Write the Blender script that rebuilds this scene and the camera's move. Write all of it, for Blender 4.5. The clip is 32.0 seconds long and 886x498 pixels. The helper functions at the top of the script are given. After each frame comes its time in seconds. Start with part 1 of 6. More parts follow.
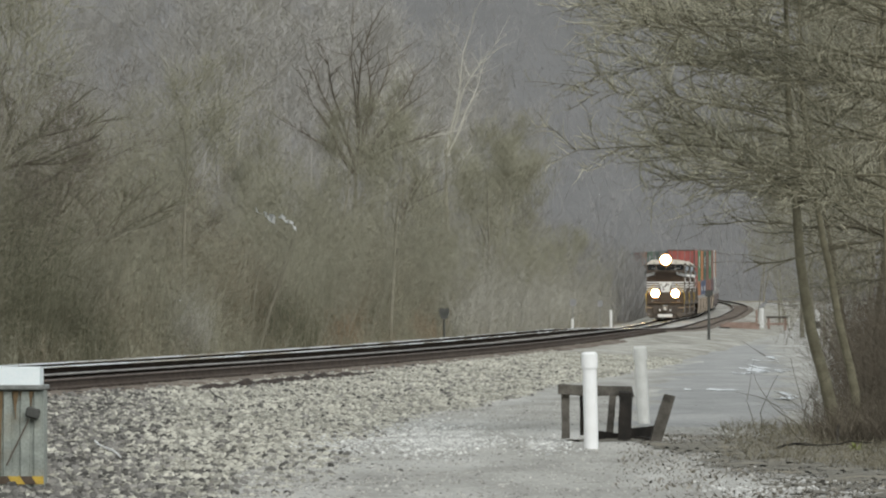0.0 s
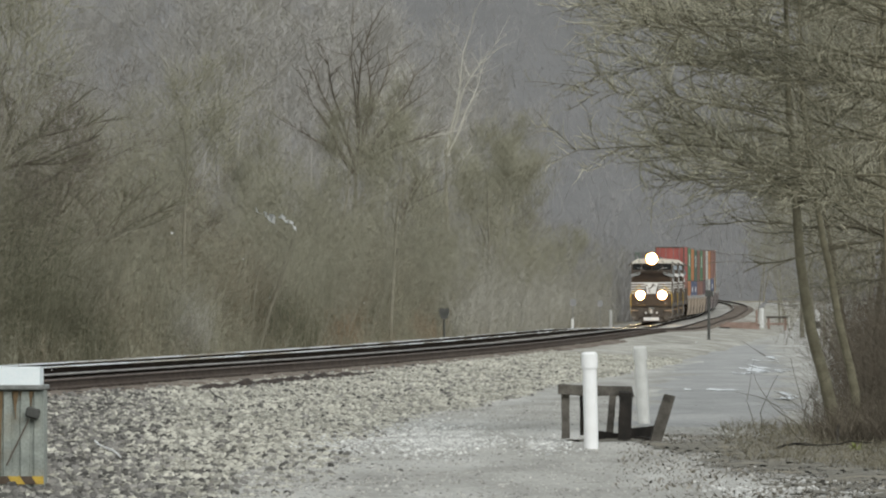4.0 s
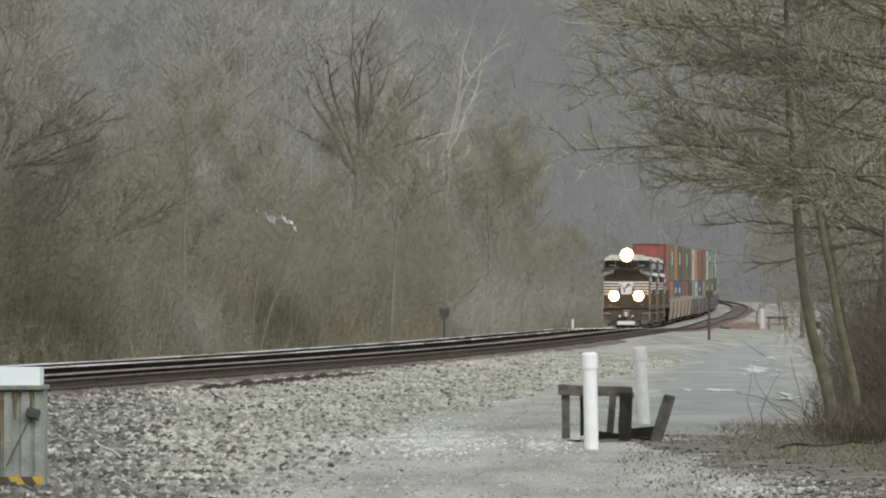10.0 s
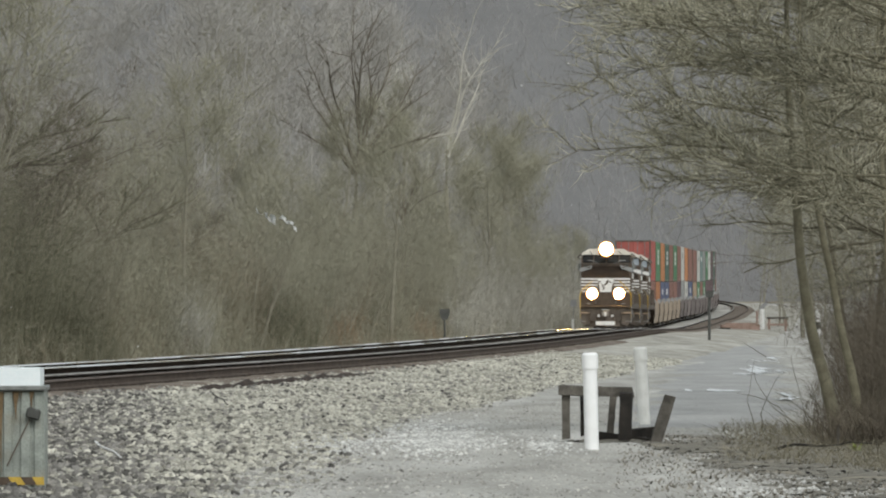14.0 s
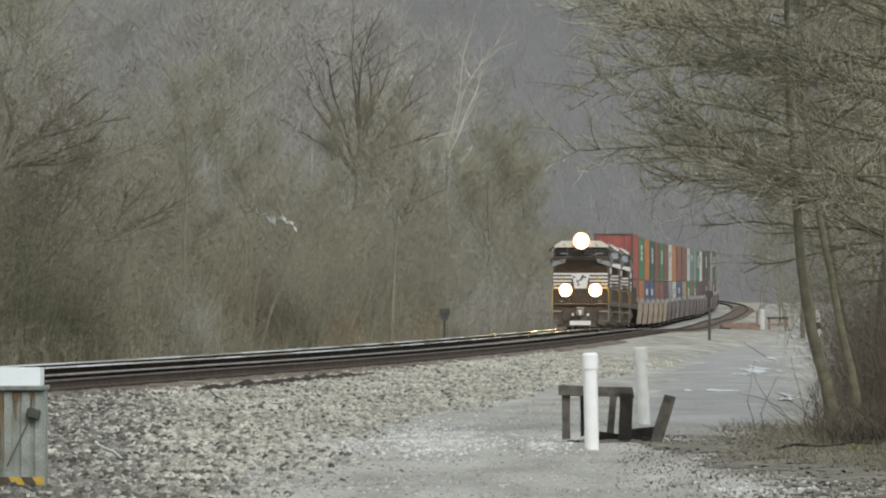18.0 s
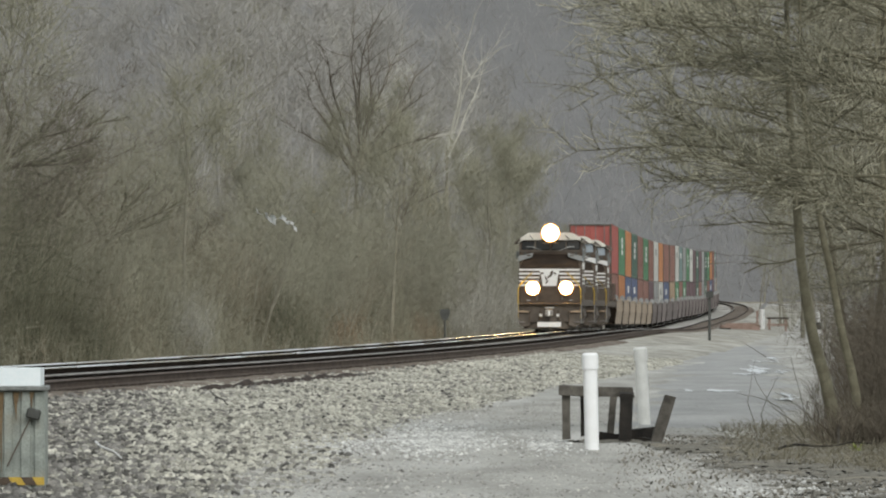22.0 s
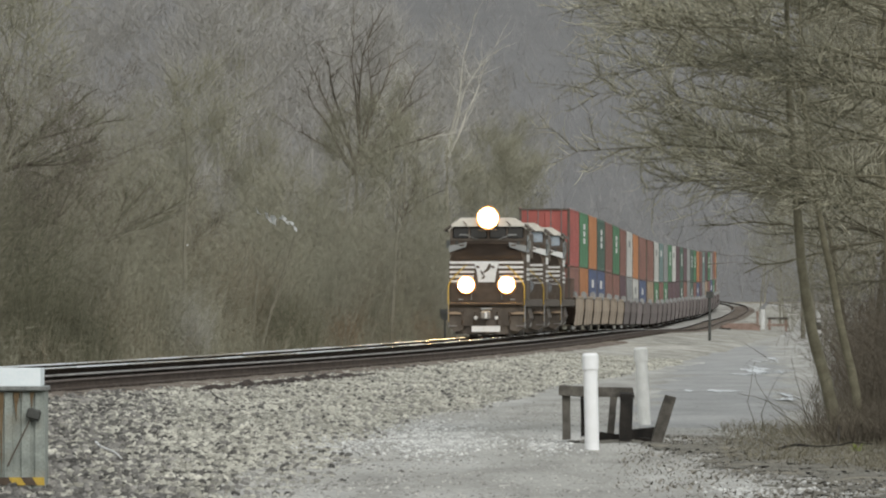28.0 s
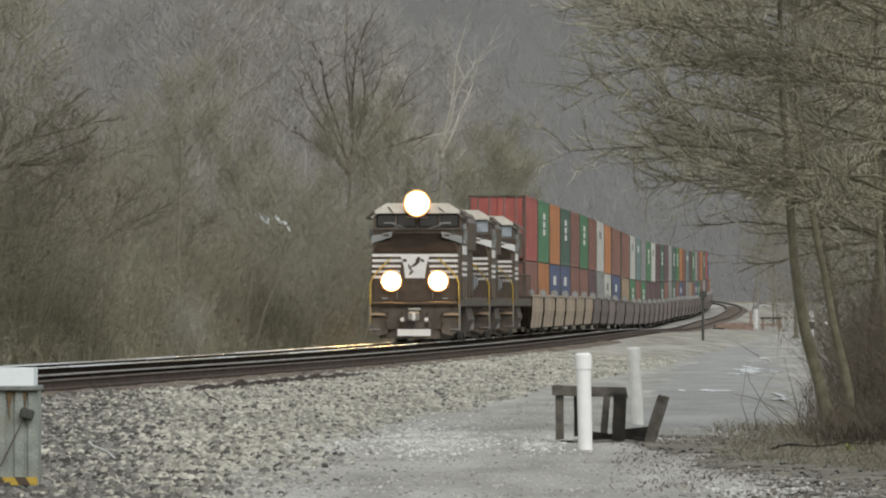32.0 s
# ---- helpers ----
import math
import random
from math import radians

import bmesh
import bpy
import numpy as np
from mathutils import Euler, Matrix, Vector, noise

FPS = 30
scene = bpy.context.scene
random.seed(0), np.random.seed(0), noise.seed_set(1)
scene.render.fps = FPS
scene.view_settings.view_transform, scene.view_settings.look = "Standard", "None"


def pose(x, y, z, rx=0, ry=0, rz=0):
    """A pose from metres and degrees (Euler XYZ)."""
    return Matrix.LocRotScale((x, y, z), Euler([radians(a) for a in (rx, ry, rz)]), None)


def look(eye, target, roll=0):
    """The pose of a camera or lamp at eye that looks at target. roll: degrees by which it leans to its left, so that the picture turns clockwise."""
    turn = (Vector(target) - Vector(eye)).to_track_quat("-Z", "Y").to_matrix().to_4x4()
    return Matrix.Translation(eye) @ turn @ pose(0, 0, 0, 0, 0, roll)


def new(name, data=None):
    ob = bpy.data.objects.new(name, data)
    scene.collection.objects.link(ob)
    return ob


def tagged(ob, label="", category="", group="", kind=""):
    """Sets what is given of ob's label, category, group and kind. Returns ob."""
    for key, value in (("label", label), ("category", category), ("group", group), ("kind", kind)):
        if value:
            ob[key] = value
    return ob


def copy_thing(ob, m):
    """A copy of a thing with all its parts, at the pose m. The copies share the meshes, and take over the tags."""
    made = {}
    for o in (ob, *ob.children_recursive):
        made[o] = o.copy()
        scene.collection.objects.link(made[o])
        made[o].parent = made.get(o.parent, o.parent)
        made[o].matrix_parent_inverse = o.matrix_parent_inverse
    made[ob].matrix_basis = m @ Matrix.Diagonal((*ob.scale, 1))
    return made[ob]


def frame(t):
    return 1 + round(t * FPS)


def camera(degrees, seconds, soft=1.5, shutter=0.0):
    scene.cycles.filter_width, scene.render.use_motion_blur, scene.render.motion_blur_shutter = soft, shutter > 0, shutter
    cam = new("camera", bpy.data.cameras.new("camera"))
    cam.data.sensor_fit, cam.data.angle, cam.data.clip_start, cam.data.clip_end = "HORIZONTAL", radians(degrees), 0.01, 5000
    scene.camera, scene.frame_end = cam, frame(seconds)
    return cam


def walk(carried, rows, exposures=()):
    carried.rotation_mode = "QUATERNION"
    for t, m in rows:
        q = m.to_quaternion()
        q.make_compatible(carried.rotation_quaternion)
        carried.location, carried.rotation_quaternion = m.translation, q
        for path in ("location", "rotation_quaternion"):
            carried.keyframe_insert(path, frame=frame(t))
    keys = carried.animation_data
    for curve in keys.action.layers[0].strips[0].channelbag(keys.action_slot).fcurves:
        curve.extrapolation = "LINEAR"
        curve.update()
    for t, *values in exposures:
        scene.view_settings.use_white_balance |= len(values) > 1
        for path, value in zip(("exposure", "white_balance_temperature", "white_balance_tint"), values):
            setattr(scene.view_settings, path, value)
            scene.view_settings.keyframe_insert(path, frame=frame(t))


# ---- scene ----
FOCAL = 13200.0                       # a long telephoto
EYE = Vector((0.0, 0.0, 1.75))
cam = camera(2 * math.degrees(math.atan(784 / FOCAL)), 32.0, soft=2.1)


def aim(dx, dy):
    """Pose of the tripod head after the picture has slipped by (dx, dy)."""
    return look(EYE, EYE + Vector((-dx * 1000 / FOCAL, 1000, (100 + dy) * 1000 / FOCAL)))


SHAKE = [(0, 0, 0), (6, 0, 0), (12, 0.6, 1), (20, 1, 1.4), (27, 1.5, 2), (29.5, 1.5, 2), (29.8, 2, -2), (30.0, -4, 1.5), (30.2, -5.5, 3),
         (30.4, -7, 7), (30.6, -7, 9.5), (30.8, -5.5, 8), (31.0, -5, 7), (31.2, -4.5, 11), (31.4, -6.5, 8), (31.6, -4.5, 3), (31.8, -4, 1.5),
         (31.9, -7.5, 1.5), (32, -10.5, 1.5)]
walk(cam, [(t, aim(dx, dy)) for t, dx, dy in SHAKE], exposures=[(0, 0.0, 6500, 10), (22, 0.0, 6500, 10), (28, -0.05, 6550, 11), (32, -0.15, 6620, 11)])

# ---- light: an overcast late-winter day ----
world = bpy.data.worlds.new("overcast_sky")
scene.world = world
world.use_nodes = True
wn, wl = world.node_tree.nodes, world.node_tree.links
sky = wn.new("ShaderNodeTexSky")
sky.sky_type, sky.sun_disc, sky.sun_elevation, sky.sun_rotation = "NISHITA", False, radians(35), radians(160)
soften = wn.new("ShaderNodeMixRGB")
soften.inputs[0].default_value = 0.75
soften.inputs[2].default_value = (6.45, 6.8, 6.65, 1)
wl.new(sky.outputs[0], soften.inputs[1])
wl.new(soften.outputs[0], wn["Background"].inputs[0])
wn["Background"].inputs[1].default_value = 0.13
sun = new("sun", bpy.data.lights.new("sun", "SUN"))
sun.data.energy, sun.data.angle, sun.data.color = 1.5, radians(30), (1.0, 0.97, 0.92)
sun.matrix_world = look((0, 0, 0), (-0.28, 0.74, -0.56))


# ---- materials ----
def surf(name, c1, c2, scale=4.0, rough=0.85, bump=0.3, metal=0.0, fine=40.0, c3=None, vary=0.0, island=0.0, dist=0.02, spec=0.3, coord="Object", depth=1.0):
    """Two-scale noise between c1 and c2, fine grain, stains of c3, and relief."""
    m = bpy.data.materials.new(name)
    m.use_nodes = True
    n, l = m.node_tree.nodes, m.node_tree.links
    b = n["Principled BSDF"]
    tc = n.new("ShaderNodeTexCoord")
    n1, n2 = n.new("ShaderNodeTexNoise"), n.new("ShaderNodeTexNoise")
    n1.inputs["Scale"].default_value, n1.inputs["Detail"].default_value = scale, 6
    n2.inputs["Scale"].default_value, n2.inputs["Detail"].default_value = fine, 4
    place = n.new("ShaderNodeMapping")                 # depth < 1: stretched away from the camera so foreshortened mottling looks even
    place.inputs["Scale"].default_value = (1, depth, 1)
    l.new(tc.outputs[coord], place.inputs["Vector"])
    for q in (n1, n2):
        l.new(place.outputs[0], q.inputs["Vector"])
    ramp = n.new("ShaderNodeValToRGB")
    ramp.color_ramp.elements[0].position, ramp.color_ramp.elements[1].position = 0.32, 0.68
    ramp.color_ramp.elements[0].color, ramp.color_ramp.elements[1].color = (*c1, 1), (*c2, 1)
    l.new(n1.outputs[0], ramp.inputs[0])
    out = ramp.outputs[0]
    if c3:
        r3 = n.new("ShaderNodeValToRGB")
        r3.color_ramp.elements[0].position, r3.color_ramp.elements[1].position = 0.52, 0.66
        n3 = n.new("ShaderNodeTexNoise")
        n3.inputs["Scale"].default_value, n3.inputs["Detail"].default_value = scale * 0.37, 8
        l.new(place.outputs[0], n3.inputs["Vector"])
        l.new(n3.outputs[0], r3.inputs[0])
        mx = n.new("ShaderNodeMixRGB")
        l.new(r3.outputs[0], mx.inputs[0])
        l.new(out, mx.inputs[1])
        mx.inputs[2].default_value = (*c3, 1)
        out = mx.outputs[0]
    fm = n.new("ShaderNodeMixRGB")
    fm.blend_type, fm.inputs[0].default_value = "OVERLAY", 0.35
    l.new(out, fm.inputs[1])
    l.new(n2.outputs[0], fm.inputs[2])
    out = fm.outputs[0]
    for amount, kind, sock in ((vary, "ShaderNodeObjectInfo", "Random"), (island, "ShaderNodeNewGeometry", "Random Per Island")):
        if amount:
            oi = n.new(kind)
            mr = n.new("ShaderNodeMapRange")
            mr.inputs[3].default_value, mr.inputs[4].default_value = 1 - amount, 1 + amount
            l.new(oi.outputs[sock], mr.inputs[0])
            hs = n.new("ShaderNodeHueSaturation")
            l.new(mr.outputs[0], hs.inputs["Value"])
            l.new(out, hs.inputs["Color"])
            out = hs.outputs[0]
    l.new(out, b.inputs["Base Color"])
    b.inputs["Roughness"].default_value, b.inputs["Metallic"].default_value = rough, metal
    b.inputs["Specular IOR Level"].default_value = spec
    if bump:
        bp = n.new("ShaderNodeBump")
        bp.inputs["Strength"].default_value, bp.inputs["Distance"].default_value = bump, dist
        l.new(n2.outputs[0], bp.inputs["Height"])
        l.new(bp.outputs[0], b.inputs["Normal"])
    return m


def glow(name, colour, strength):
    m = bpy.data.materials.new(name)
    m.use_nodes = True
    b = m.node_tree.nodes["Principled BSDF"]
    b.inputs["Base Color"].default_value = (*colour, 1)
    b.inputs["Emission Color"].default_value = (*colour, 1)
    b.inputs["Emission Strength"].default_value = strength
    return m


M_BALLAST = surf("ballast_stone", (0.31, 0.302, 0.255), (0.535, 0.52, 0.448), 0.5, 0.95, 0.4, island=0.42, fine=60)
M_GREYBALLAST = surf("darker_ballast_stone", (0.10, 0.096, 0.087), (0.26, 0.25, 0.228), 1.2, 0.95, 0.4, island=0.6, fine=60)
M_PALESTONE = surf("pale_limestone", (0.43, 0.43, 0.41), (0.64, 0.64, 0.61), 0.8, 0.95, 0.2, island=0.3, fine=50)
# Shade in the gaps between loose stones is painted into this dark bed.
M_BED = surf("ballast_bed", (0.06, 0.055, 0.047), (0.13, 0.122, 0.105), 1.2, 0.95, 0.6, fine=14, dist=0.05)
M_RAILHEAD = surf("polished_rail_head", (0.8, 0.8, 0.8), (0.9, 0.9, 0.9), 1, 0.38, 0.0, metal=1.0, fine=30, spec=0.5)
rn, rl = M_RAILHEAD.node_tree.nodes, M_RAILHEAD.node_tree.links        # wheel-polished in patches
patch = rn.new("ShaderNodeTexNoise")
patch.inputs["Scale"].default_value, patch.inputs["Detail"].default_value = 0.1, 2
worn = rn.new("ShaderNodeMapRange")
worn.inputs[1].default_value, worn.inputs[2].default_value, worn.inputs[3].default_value, worn.inputs[4].default_value = 0.35, 0.65, 0.12, 0.38
rl.new(rn["Texture Coordinate"].outputs["Object"], patch.inputs["Vector"])
rl.new(patch.outputs[0], worn.inputs[0])
rl.new(worn.outputs[0], rn["Principled BSDF"].inputs["Roughness"])
# Shade on the steel is painted in: near black in place of rust brown.
M_SHADESTEEL = surf("shade_black_steel", (0.010, 0.008, 0.006), (0.030, 0.022, 0.017), 2, 0.95, 0.2, fine=50, spec=0.03)
# The same rusty web in its lit tone.
M_WEB = surf("brown_rail_web", (0.062, 0.046, 0.036), (0.105, 0.080, 0.064), 2, 0.85, 0.2, fine=50)
M_RUSTYHEAD = surf("rusty_siding_rail_head", (0.07, 0.052, 0.042), (0.12, 0.092, 0.075), 1, 0.7, 0.1, fine=30)
M_DULLHEAD = surf("dull_siding_rail_head", (0.20, 0.18, 0.16), (0.36, 0.335, 0.31), 1, 0.5, 0.1, metal=0.7, fine=30)
M_TIE = surf("creosoted_tie", (0.045, 0.036, 0.029), (0.12, 0.095, 0.075), 3, 0.9, 0.5, fine=35, vary=0.3)
M_GRAVEL = surf("stone_dust", (0.27, 0.262, 0.236), (0.42, 0.41, 0.375), 1.1, 0.95, 0.3, fine=16, depth=0.14, c3=(0.50, 0.492, 0.462), dist=0.02)
M_PEBBLE = surf("pebble", (0.27, 0.263, 0.24), (0.46, 0.45, 0.415), 0.6, 0.95, 0.0, island=0.4)
M_LITTER = surf("leaf_litter", (0.17, 0.148, 0.105), (0.29, 0.255, 0.19), 0.15, 0.95, 0.7, fine=3, c3=(0.22, 0.17, 0.11), dist=0.1)
M_PVC = surf("white_pvc", (0.83, 0.84, 0.83), (0.89, 0.90, 0.90), 6, 0.4, 0.05)
M_PVCOLD = surf("weathered_pvc", (0.72, 0.72, 0.68), (0.84, 0.84, 0.80), 6, 0.5, 0.1)
M_OLDWOOD = surf("grey_weathered_timber", (0.045, 0.041, 0.035), (0.145, 0.134, 0.115), 5, 0.92, 0.6, fine=45)
M_DARKWOOD = surf("black_wet_timber", (0.010, 0.009, 0.008), (0.032, 0.028, 0.023), 5, 0.85, 0.6, fine=45)
M_CABINET = surf("pale_green_cabinet_paint", (0.225, 0.25, 0.225), (0.34, 0.37, 0.335), 5, 0.55, 0.15, c3=(0.25, 0.24, 0.19))
M_LID = surf("white_lid_paint", (0.80, 0.88, 0.90), (0.87, 0.93, 0.94), 4, 0.5, 0.1)
M_RUSTSTAIN = surf("rust_streak", (0.12, 0.080, 0.040), (0.22, 0.160, 0.095), 9, 0.85, 0.3)
M_GREYMETAL = surf("grey_painted_steel", (0.16, 0.17, 0.16), (0.24, 0.25, 0.24), 5, 0.6, 0.15)
M_YELLOW = surf("yellow_paint", (0.46, 0.31, 0.05), (0.56, 0.39, 0.075), 6, 0.6, 0.1)
# Lamp bloom and haze are put into this black as a warm brown.
M_BLACK = surf("black_paint_with_glow", (0.060, 0.041, 0.027), (0.098, 0.070, 0.047), 3, 0.5, 0.1, spec=0.4)
M_MATTE = surf("matte_nose_black", (0.026, 0.019, 0.014), (0.042, 0.031, 0.023), 2, 0.9, 0.1, spec=0.15)
# Road grime, raised further to hold the haze over the train.
M_DIRTYBLACK = surf("grimed_and_hazed_black", (0.075, 0.062, 0.05), (0.15, 0.127, 0.104), 2, 0.75, 0.25)
M_WHITE = surf("white_paint", (0.70, 0.70, 0.68), (0.80, 0.80, 0.78), 3, 0.55, 0.08)
M_GLASS = surf("dark_cab_glass", (0.012, 0.014, 0.016), (0.02, 0.022, 0.025), 1, 0.08, 0.0, spec=0.6)
M_LAMP = glow("lit_headlamp", (1.0, 0.62, 0.20), 80)
# A weak orange emitter that paints in the halo round each lamp.
M_LAMPHALO = glow("lamp_halo", (1.0, 0.45, 0.16), 1.5)
M_STEEL = surf("wheel_steel", (0.10, 0.09, 0.08), (0.2, 0.19, 0.18), 3, 0.5, 0.1, metal=0.8)
M_TWIGNEAR = surf("fine_olive_twigs", (0.165, 0.158, 0.114), (0.37, 0.354, 0.268), 0.8, 0.95, 0.0, island=0.5)
# Shade in the left-hand thicket is put into this darker stem colour.
M_BRUSHDARK = surf("darkened_brush_stems", (0.072, 0.072, 0.046), (0.19, 0.186, 0.128), 0.5, 0.95, 0.0, island=0.2)
M_LEAF = surf("dead_leaves", (0.13, 0.118, 0.095), (0.26, 0.24, 0.20), 1.0, 0.95, 0.0, island=0.4)
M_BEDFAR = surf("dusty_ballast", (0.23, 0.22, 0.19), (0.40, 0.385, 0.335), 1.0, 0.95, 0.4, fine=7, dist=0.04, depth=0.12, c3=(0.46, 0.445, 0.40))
M_BOGIE = surf("dusty_cast_steel", (0.17, 0.16, 0.148), (0.33, 0.315, 0.295), 2, 0.8, 0.25)
# Sky reflection is put into this glass as a pale blue base colour.
M_SIDEGLASS = surf("cab_glass_painted_sky", (0.30, 0.345, 0.39), (0.40, 0.455, 0.50), 1, 0.1, 0.0, spec=0.7)
M_SHEET = surf("pale_scrap_white", (0.55, 0.56, 0.55), (0.75, 0.76, 0.75), 3, 0.6, 0.2)
M_TANGLE = surf("brown_tangle", (0.055, 0.046, 0.034), (0.15, 0.128, 0.096), 0.7, 0.95, 0.0, island=0.3)
M_DIRT = surf("rusty_brown_dirt", (0.085, 0.064, 0.048), (0.18, 0.145, 0.115), 1.5, 0.95, 0.5, fine=20, c3=(0.23, 0.20, 0.16))
M_SLITSHADE = surf("slit_shade", (0.020, 0.013, 0.010), (0.060, 0.042, 0.032), 2.0, 0.95, 0.6, fine=20)
M_CREAM = surf("cream_roof_paint", (0.62, 0.59, 0.52), (0.74, 0.71, 0.63), 3, 0.6, 0.08)
M_GREEN = surf("green_shoots", (0.17, 0.21, 0.05), (0.33, 0.36, 0.10), 3, 0.8, 0.0, island=0.3)
M_YARDBARK = surf("olive_brown_bark", (0.09, 0.083, 0.055), (0.178, 0.165, 0.115), 4, 0.95, 0.6, fine=30, vary=0.15)
M_TWIGYARD = surf("pale_olive_twigs", (0.24, 0.228, 0.165), (0.50, 0.482, 0.375), 1.2, 0.95, 0.0, island=0.45)
# Shade inside the dense right-hand crowns is put into this dimmer colour.
M_TWIGDIM = surf("shade_dimmed_olive_twigs", (0.17, 0.163, 0.115), (0.33, 0.318, 0.238), 1.2, 0.95, 0.0, island=0.4)
M_BARK = surf("grey_brown_bark", (0.068, 0.061, 0.040), (0.15, 0.137, 0.096), 4, 0.95, 0.6, fine=30, vary=0.2)
M_WOODBARK = surf("pale_olive_bark", (0.19, 0.18, 0.14), (0.30, 0.285, 0.225), 2, 0.95, 0.2, fine=30, vary=0.2)
M_TWIG = surf("olive_brown_twigs", (0.235, 0.229, 0.172), (0.305, 0.298, 0.228), 0.5, 0.95, 0.0, vary=0.14)
M_TWIGDARK = surf("dark_brown_twigs", (0.09, 0.078, 0.061), (0.16, 0.141, 0.112), 0.5, 0.95, 0.0, vary=0.15)
M_TWIGMID = surf("grey_brown_twigs", (0.14, 0.128, 0.103), (0.22, 0.205, 0.168), 0.5, 0.95, 0.0, vary=0.1)
M_TWIGPALE = surf("pale_grey_twigs", (0.44, 0.43, 0.375), (0.60, 0.585, 0.52), 0.5, 0.95, 0.0, vary=0.1)
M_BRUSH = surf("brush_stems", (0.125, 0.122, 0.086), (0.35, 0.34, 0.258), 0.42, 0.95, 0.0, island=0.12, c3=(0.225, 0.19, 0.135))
# Aerial haze is put into the next five colours: paler, greyer, bluer.
M_BRUSHFAR = surf("hazed_far_brush_stems", (0.27, 0.262, 0.228), (0.43, 0.42, 0.365), 0.25, 0.95, 0.0, island=0.12)
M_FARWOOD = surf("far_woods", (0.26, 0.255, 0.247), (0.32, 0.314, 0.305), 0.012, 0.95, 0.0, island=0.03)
M_UNDER = surf("haze_grey_undergrowth", (0.155, 0.152, 0.149), (0.18, 0.177, 0.174), 0.01, 0.95, 0.0)
M_BENDWOOD = surf("hazed_bend_woods", (0.215, 0.212, 0.205), (0.29, 0.285, 0.276), 0.08, 0.95, 0.0, island=0.1)
M_HILLTWIG = surf("haze_grey_hillside_twigs", (0.31, 0.303, 0.283), (0.385, 0.376, 0.354), 0.1, 0.95, 0.0, vary=0.12)
M_BANK = surf("littered_earth", (0.10, 0.093, 0.074), (0.225, 0.212, 0.176), 3.5, 0.95, 0.6, fine=28, c3=(0.25, 0.225, 0.175), dist=0.03)
M_DRYGRASS = surf("dry_grass", (0.12, 0.108, 0.075), (0.24, 0.22, 0.16), 2, 0.95, 0.0, island=0.3)
M_REDBRUSH = surf("russet_brush", (0.20, 0.150, 0.098), (0.33, 0.252, 0.172), 1, 0.95, 0.0, island=0.3)
M_ROCK = surf("pale_rock", (0.42, 0.43, 0.42), (0.62, 0.63, 0.62), 1.5, 0.9, 0.5)
M_SIGNDARK = surf("sign_back", (0.05, 0.052, 0.046), (0.09, 0.092, 0.085), 3, 0.7, 0.1)
M_SIGNGREY = surf("faded_sign", (0.22, 0.22, 0.22), (0.32, 0.32, 0.32), 3, 0.7, 0.1)
# Glare on the water is put into this pale base colour.
M_WATER = surf("puddle_glare", (0.60, 0.62, 0.63), (0.80, 0.82, 0.83), 1.5, 0.3, 0.1, fine=6, spec=0.5, dist=0.01)
M_MUD = surf("damp_gravel", (0.285, 0.285, 0.275), (0.355, 0.355, 0.345), 0.9, 0.9, 0.2, fine=18, depth=0.3, c3=(0.385, 0.383, 0.37), spec=0.2)
M_REDBOX = surf("rust_red_steel", (0.21, 0.145, 0.115), (0.33, 0.24, 0.20), 2, 0.8, 0.2)
M_WELL_TAN = surf("tan_well_car", (0.38, 0.31, 0.235), (0.50, 0.41, 0.32), 1.2, 0.75, 0.15, c3=(0.28, 0.225, 0.17), vary=0.08)
M_WELL_GREY = surf("grimy_grey_well_car", (0.185, 0.158, 0.152), (0.265, 0.228, 0.218), 1.2, 0.75, 0.15, c3=(0.17, 0.145, 0.13), vary=0.2)
BOX_COLOURS = {
    "red": ((0.34, 0.055, 0.04), (0.42, 0.075, 0.052)), "green": ((0.035, 0.17, 0.065), (0.05, 0.215, 0.085)), "orange": ((0.46, 0.165, 0.04), (0.54, 0.205, 0.055)),
    "dark green": ((0.03, 0.095, 0.06), (0.045, 0.125, 0.08)), "brown": ((0.20, 0.075, 0.05), (0.265, 0.10, 0.066)), "white": ((0.56, 0.56, 0.52), (0.66, 0.66, 0.62)),
    "teal": ((0.12, 0.20, 0.19), (0.165, 0.26, 0.245)), "blue": ((0.045, 0.075, 0.17), (0.065, 0.10, 0.22)), "grey": ((0.27, 0.28, 0.27), (0.36, 0.37, 0.36)),
    "maroon": ((0.085, 0.035, 0.048), (0.125, 0.052, 0.064)), "tan": ((0.36, 0.25, 0.15), (0.45, 0.32, 0.20))}
BOX_COLOURS = {k: tuple(tuple(0.85 * v + 0.055 for v in c) for c in pair) for k, pair in BOX_COLOURS.items()}   # haze over the train put into the paint: paler and greyer
M_BOX = {k: surf(k.replace(" ", "_") + "_container_paint", a, b, 1.5, 0.6, 0.1, c3=tuple(v * 0.75 for v in a), vary=0.1) for k, (a, b) in BOX_COLOURS.items()}


# ---- mesh helpers ----
def mesh_of(name, verts, faces, material, smooth=False):
    me = bpy.data.meshes.new(name)
    me.from_pydata([tuple(v) for v in verts], [], faces)
    me.materials.append(material)
    if smooth:
        me.polygons.foreach_set("use_smooth", [True] * len(me.polygons))
    return me


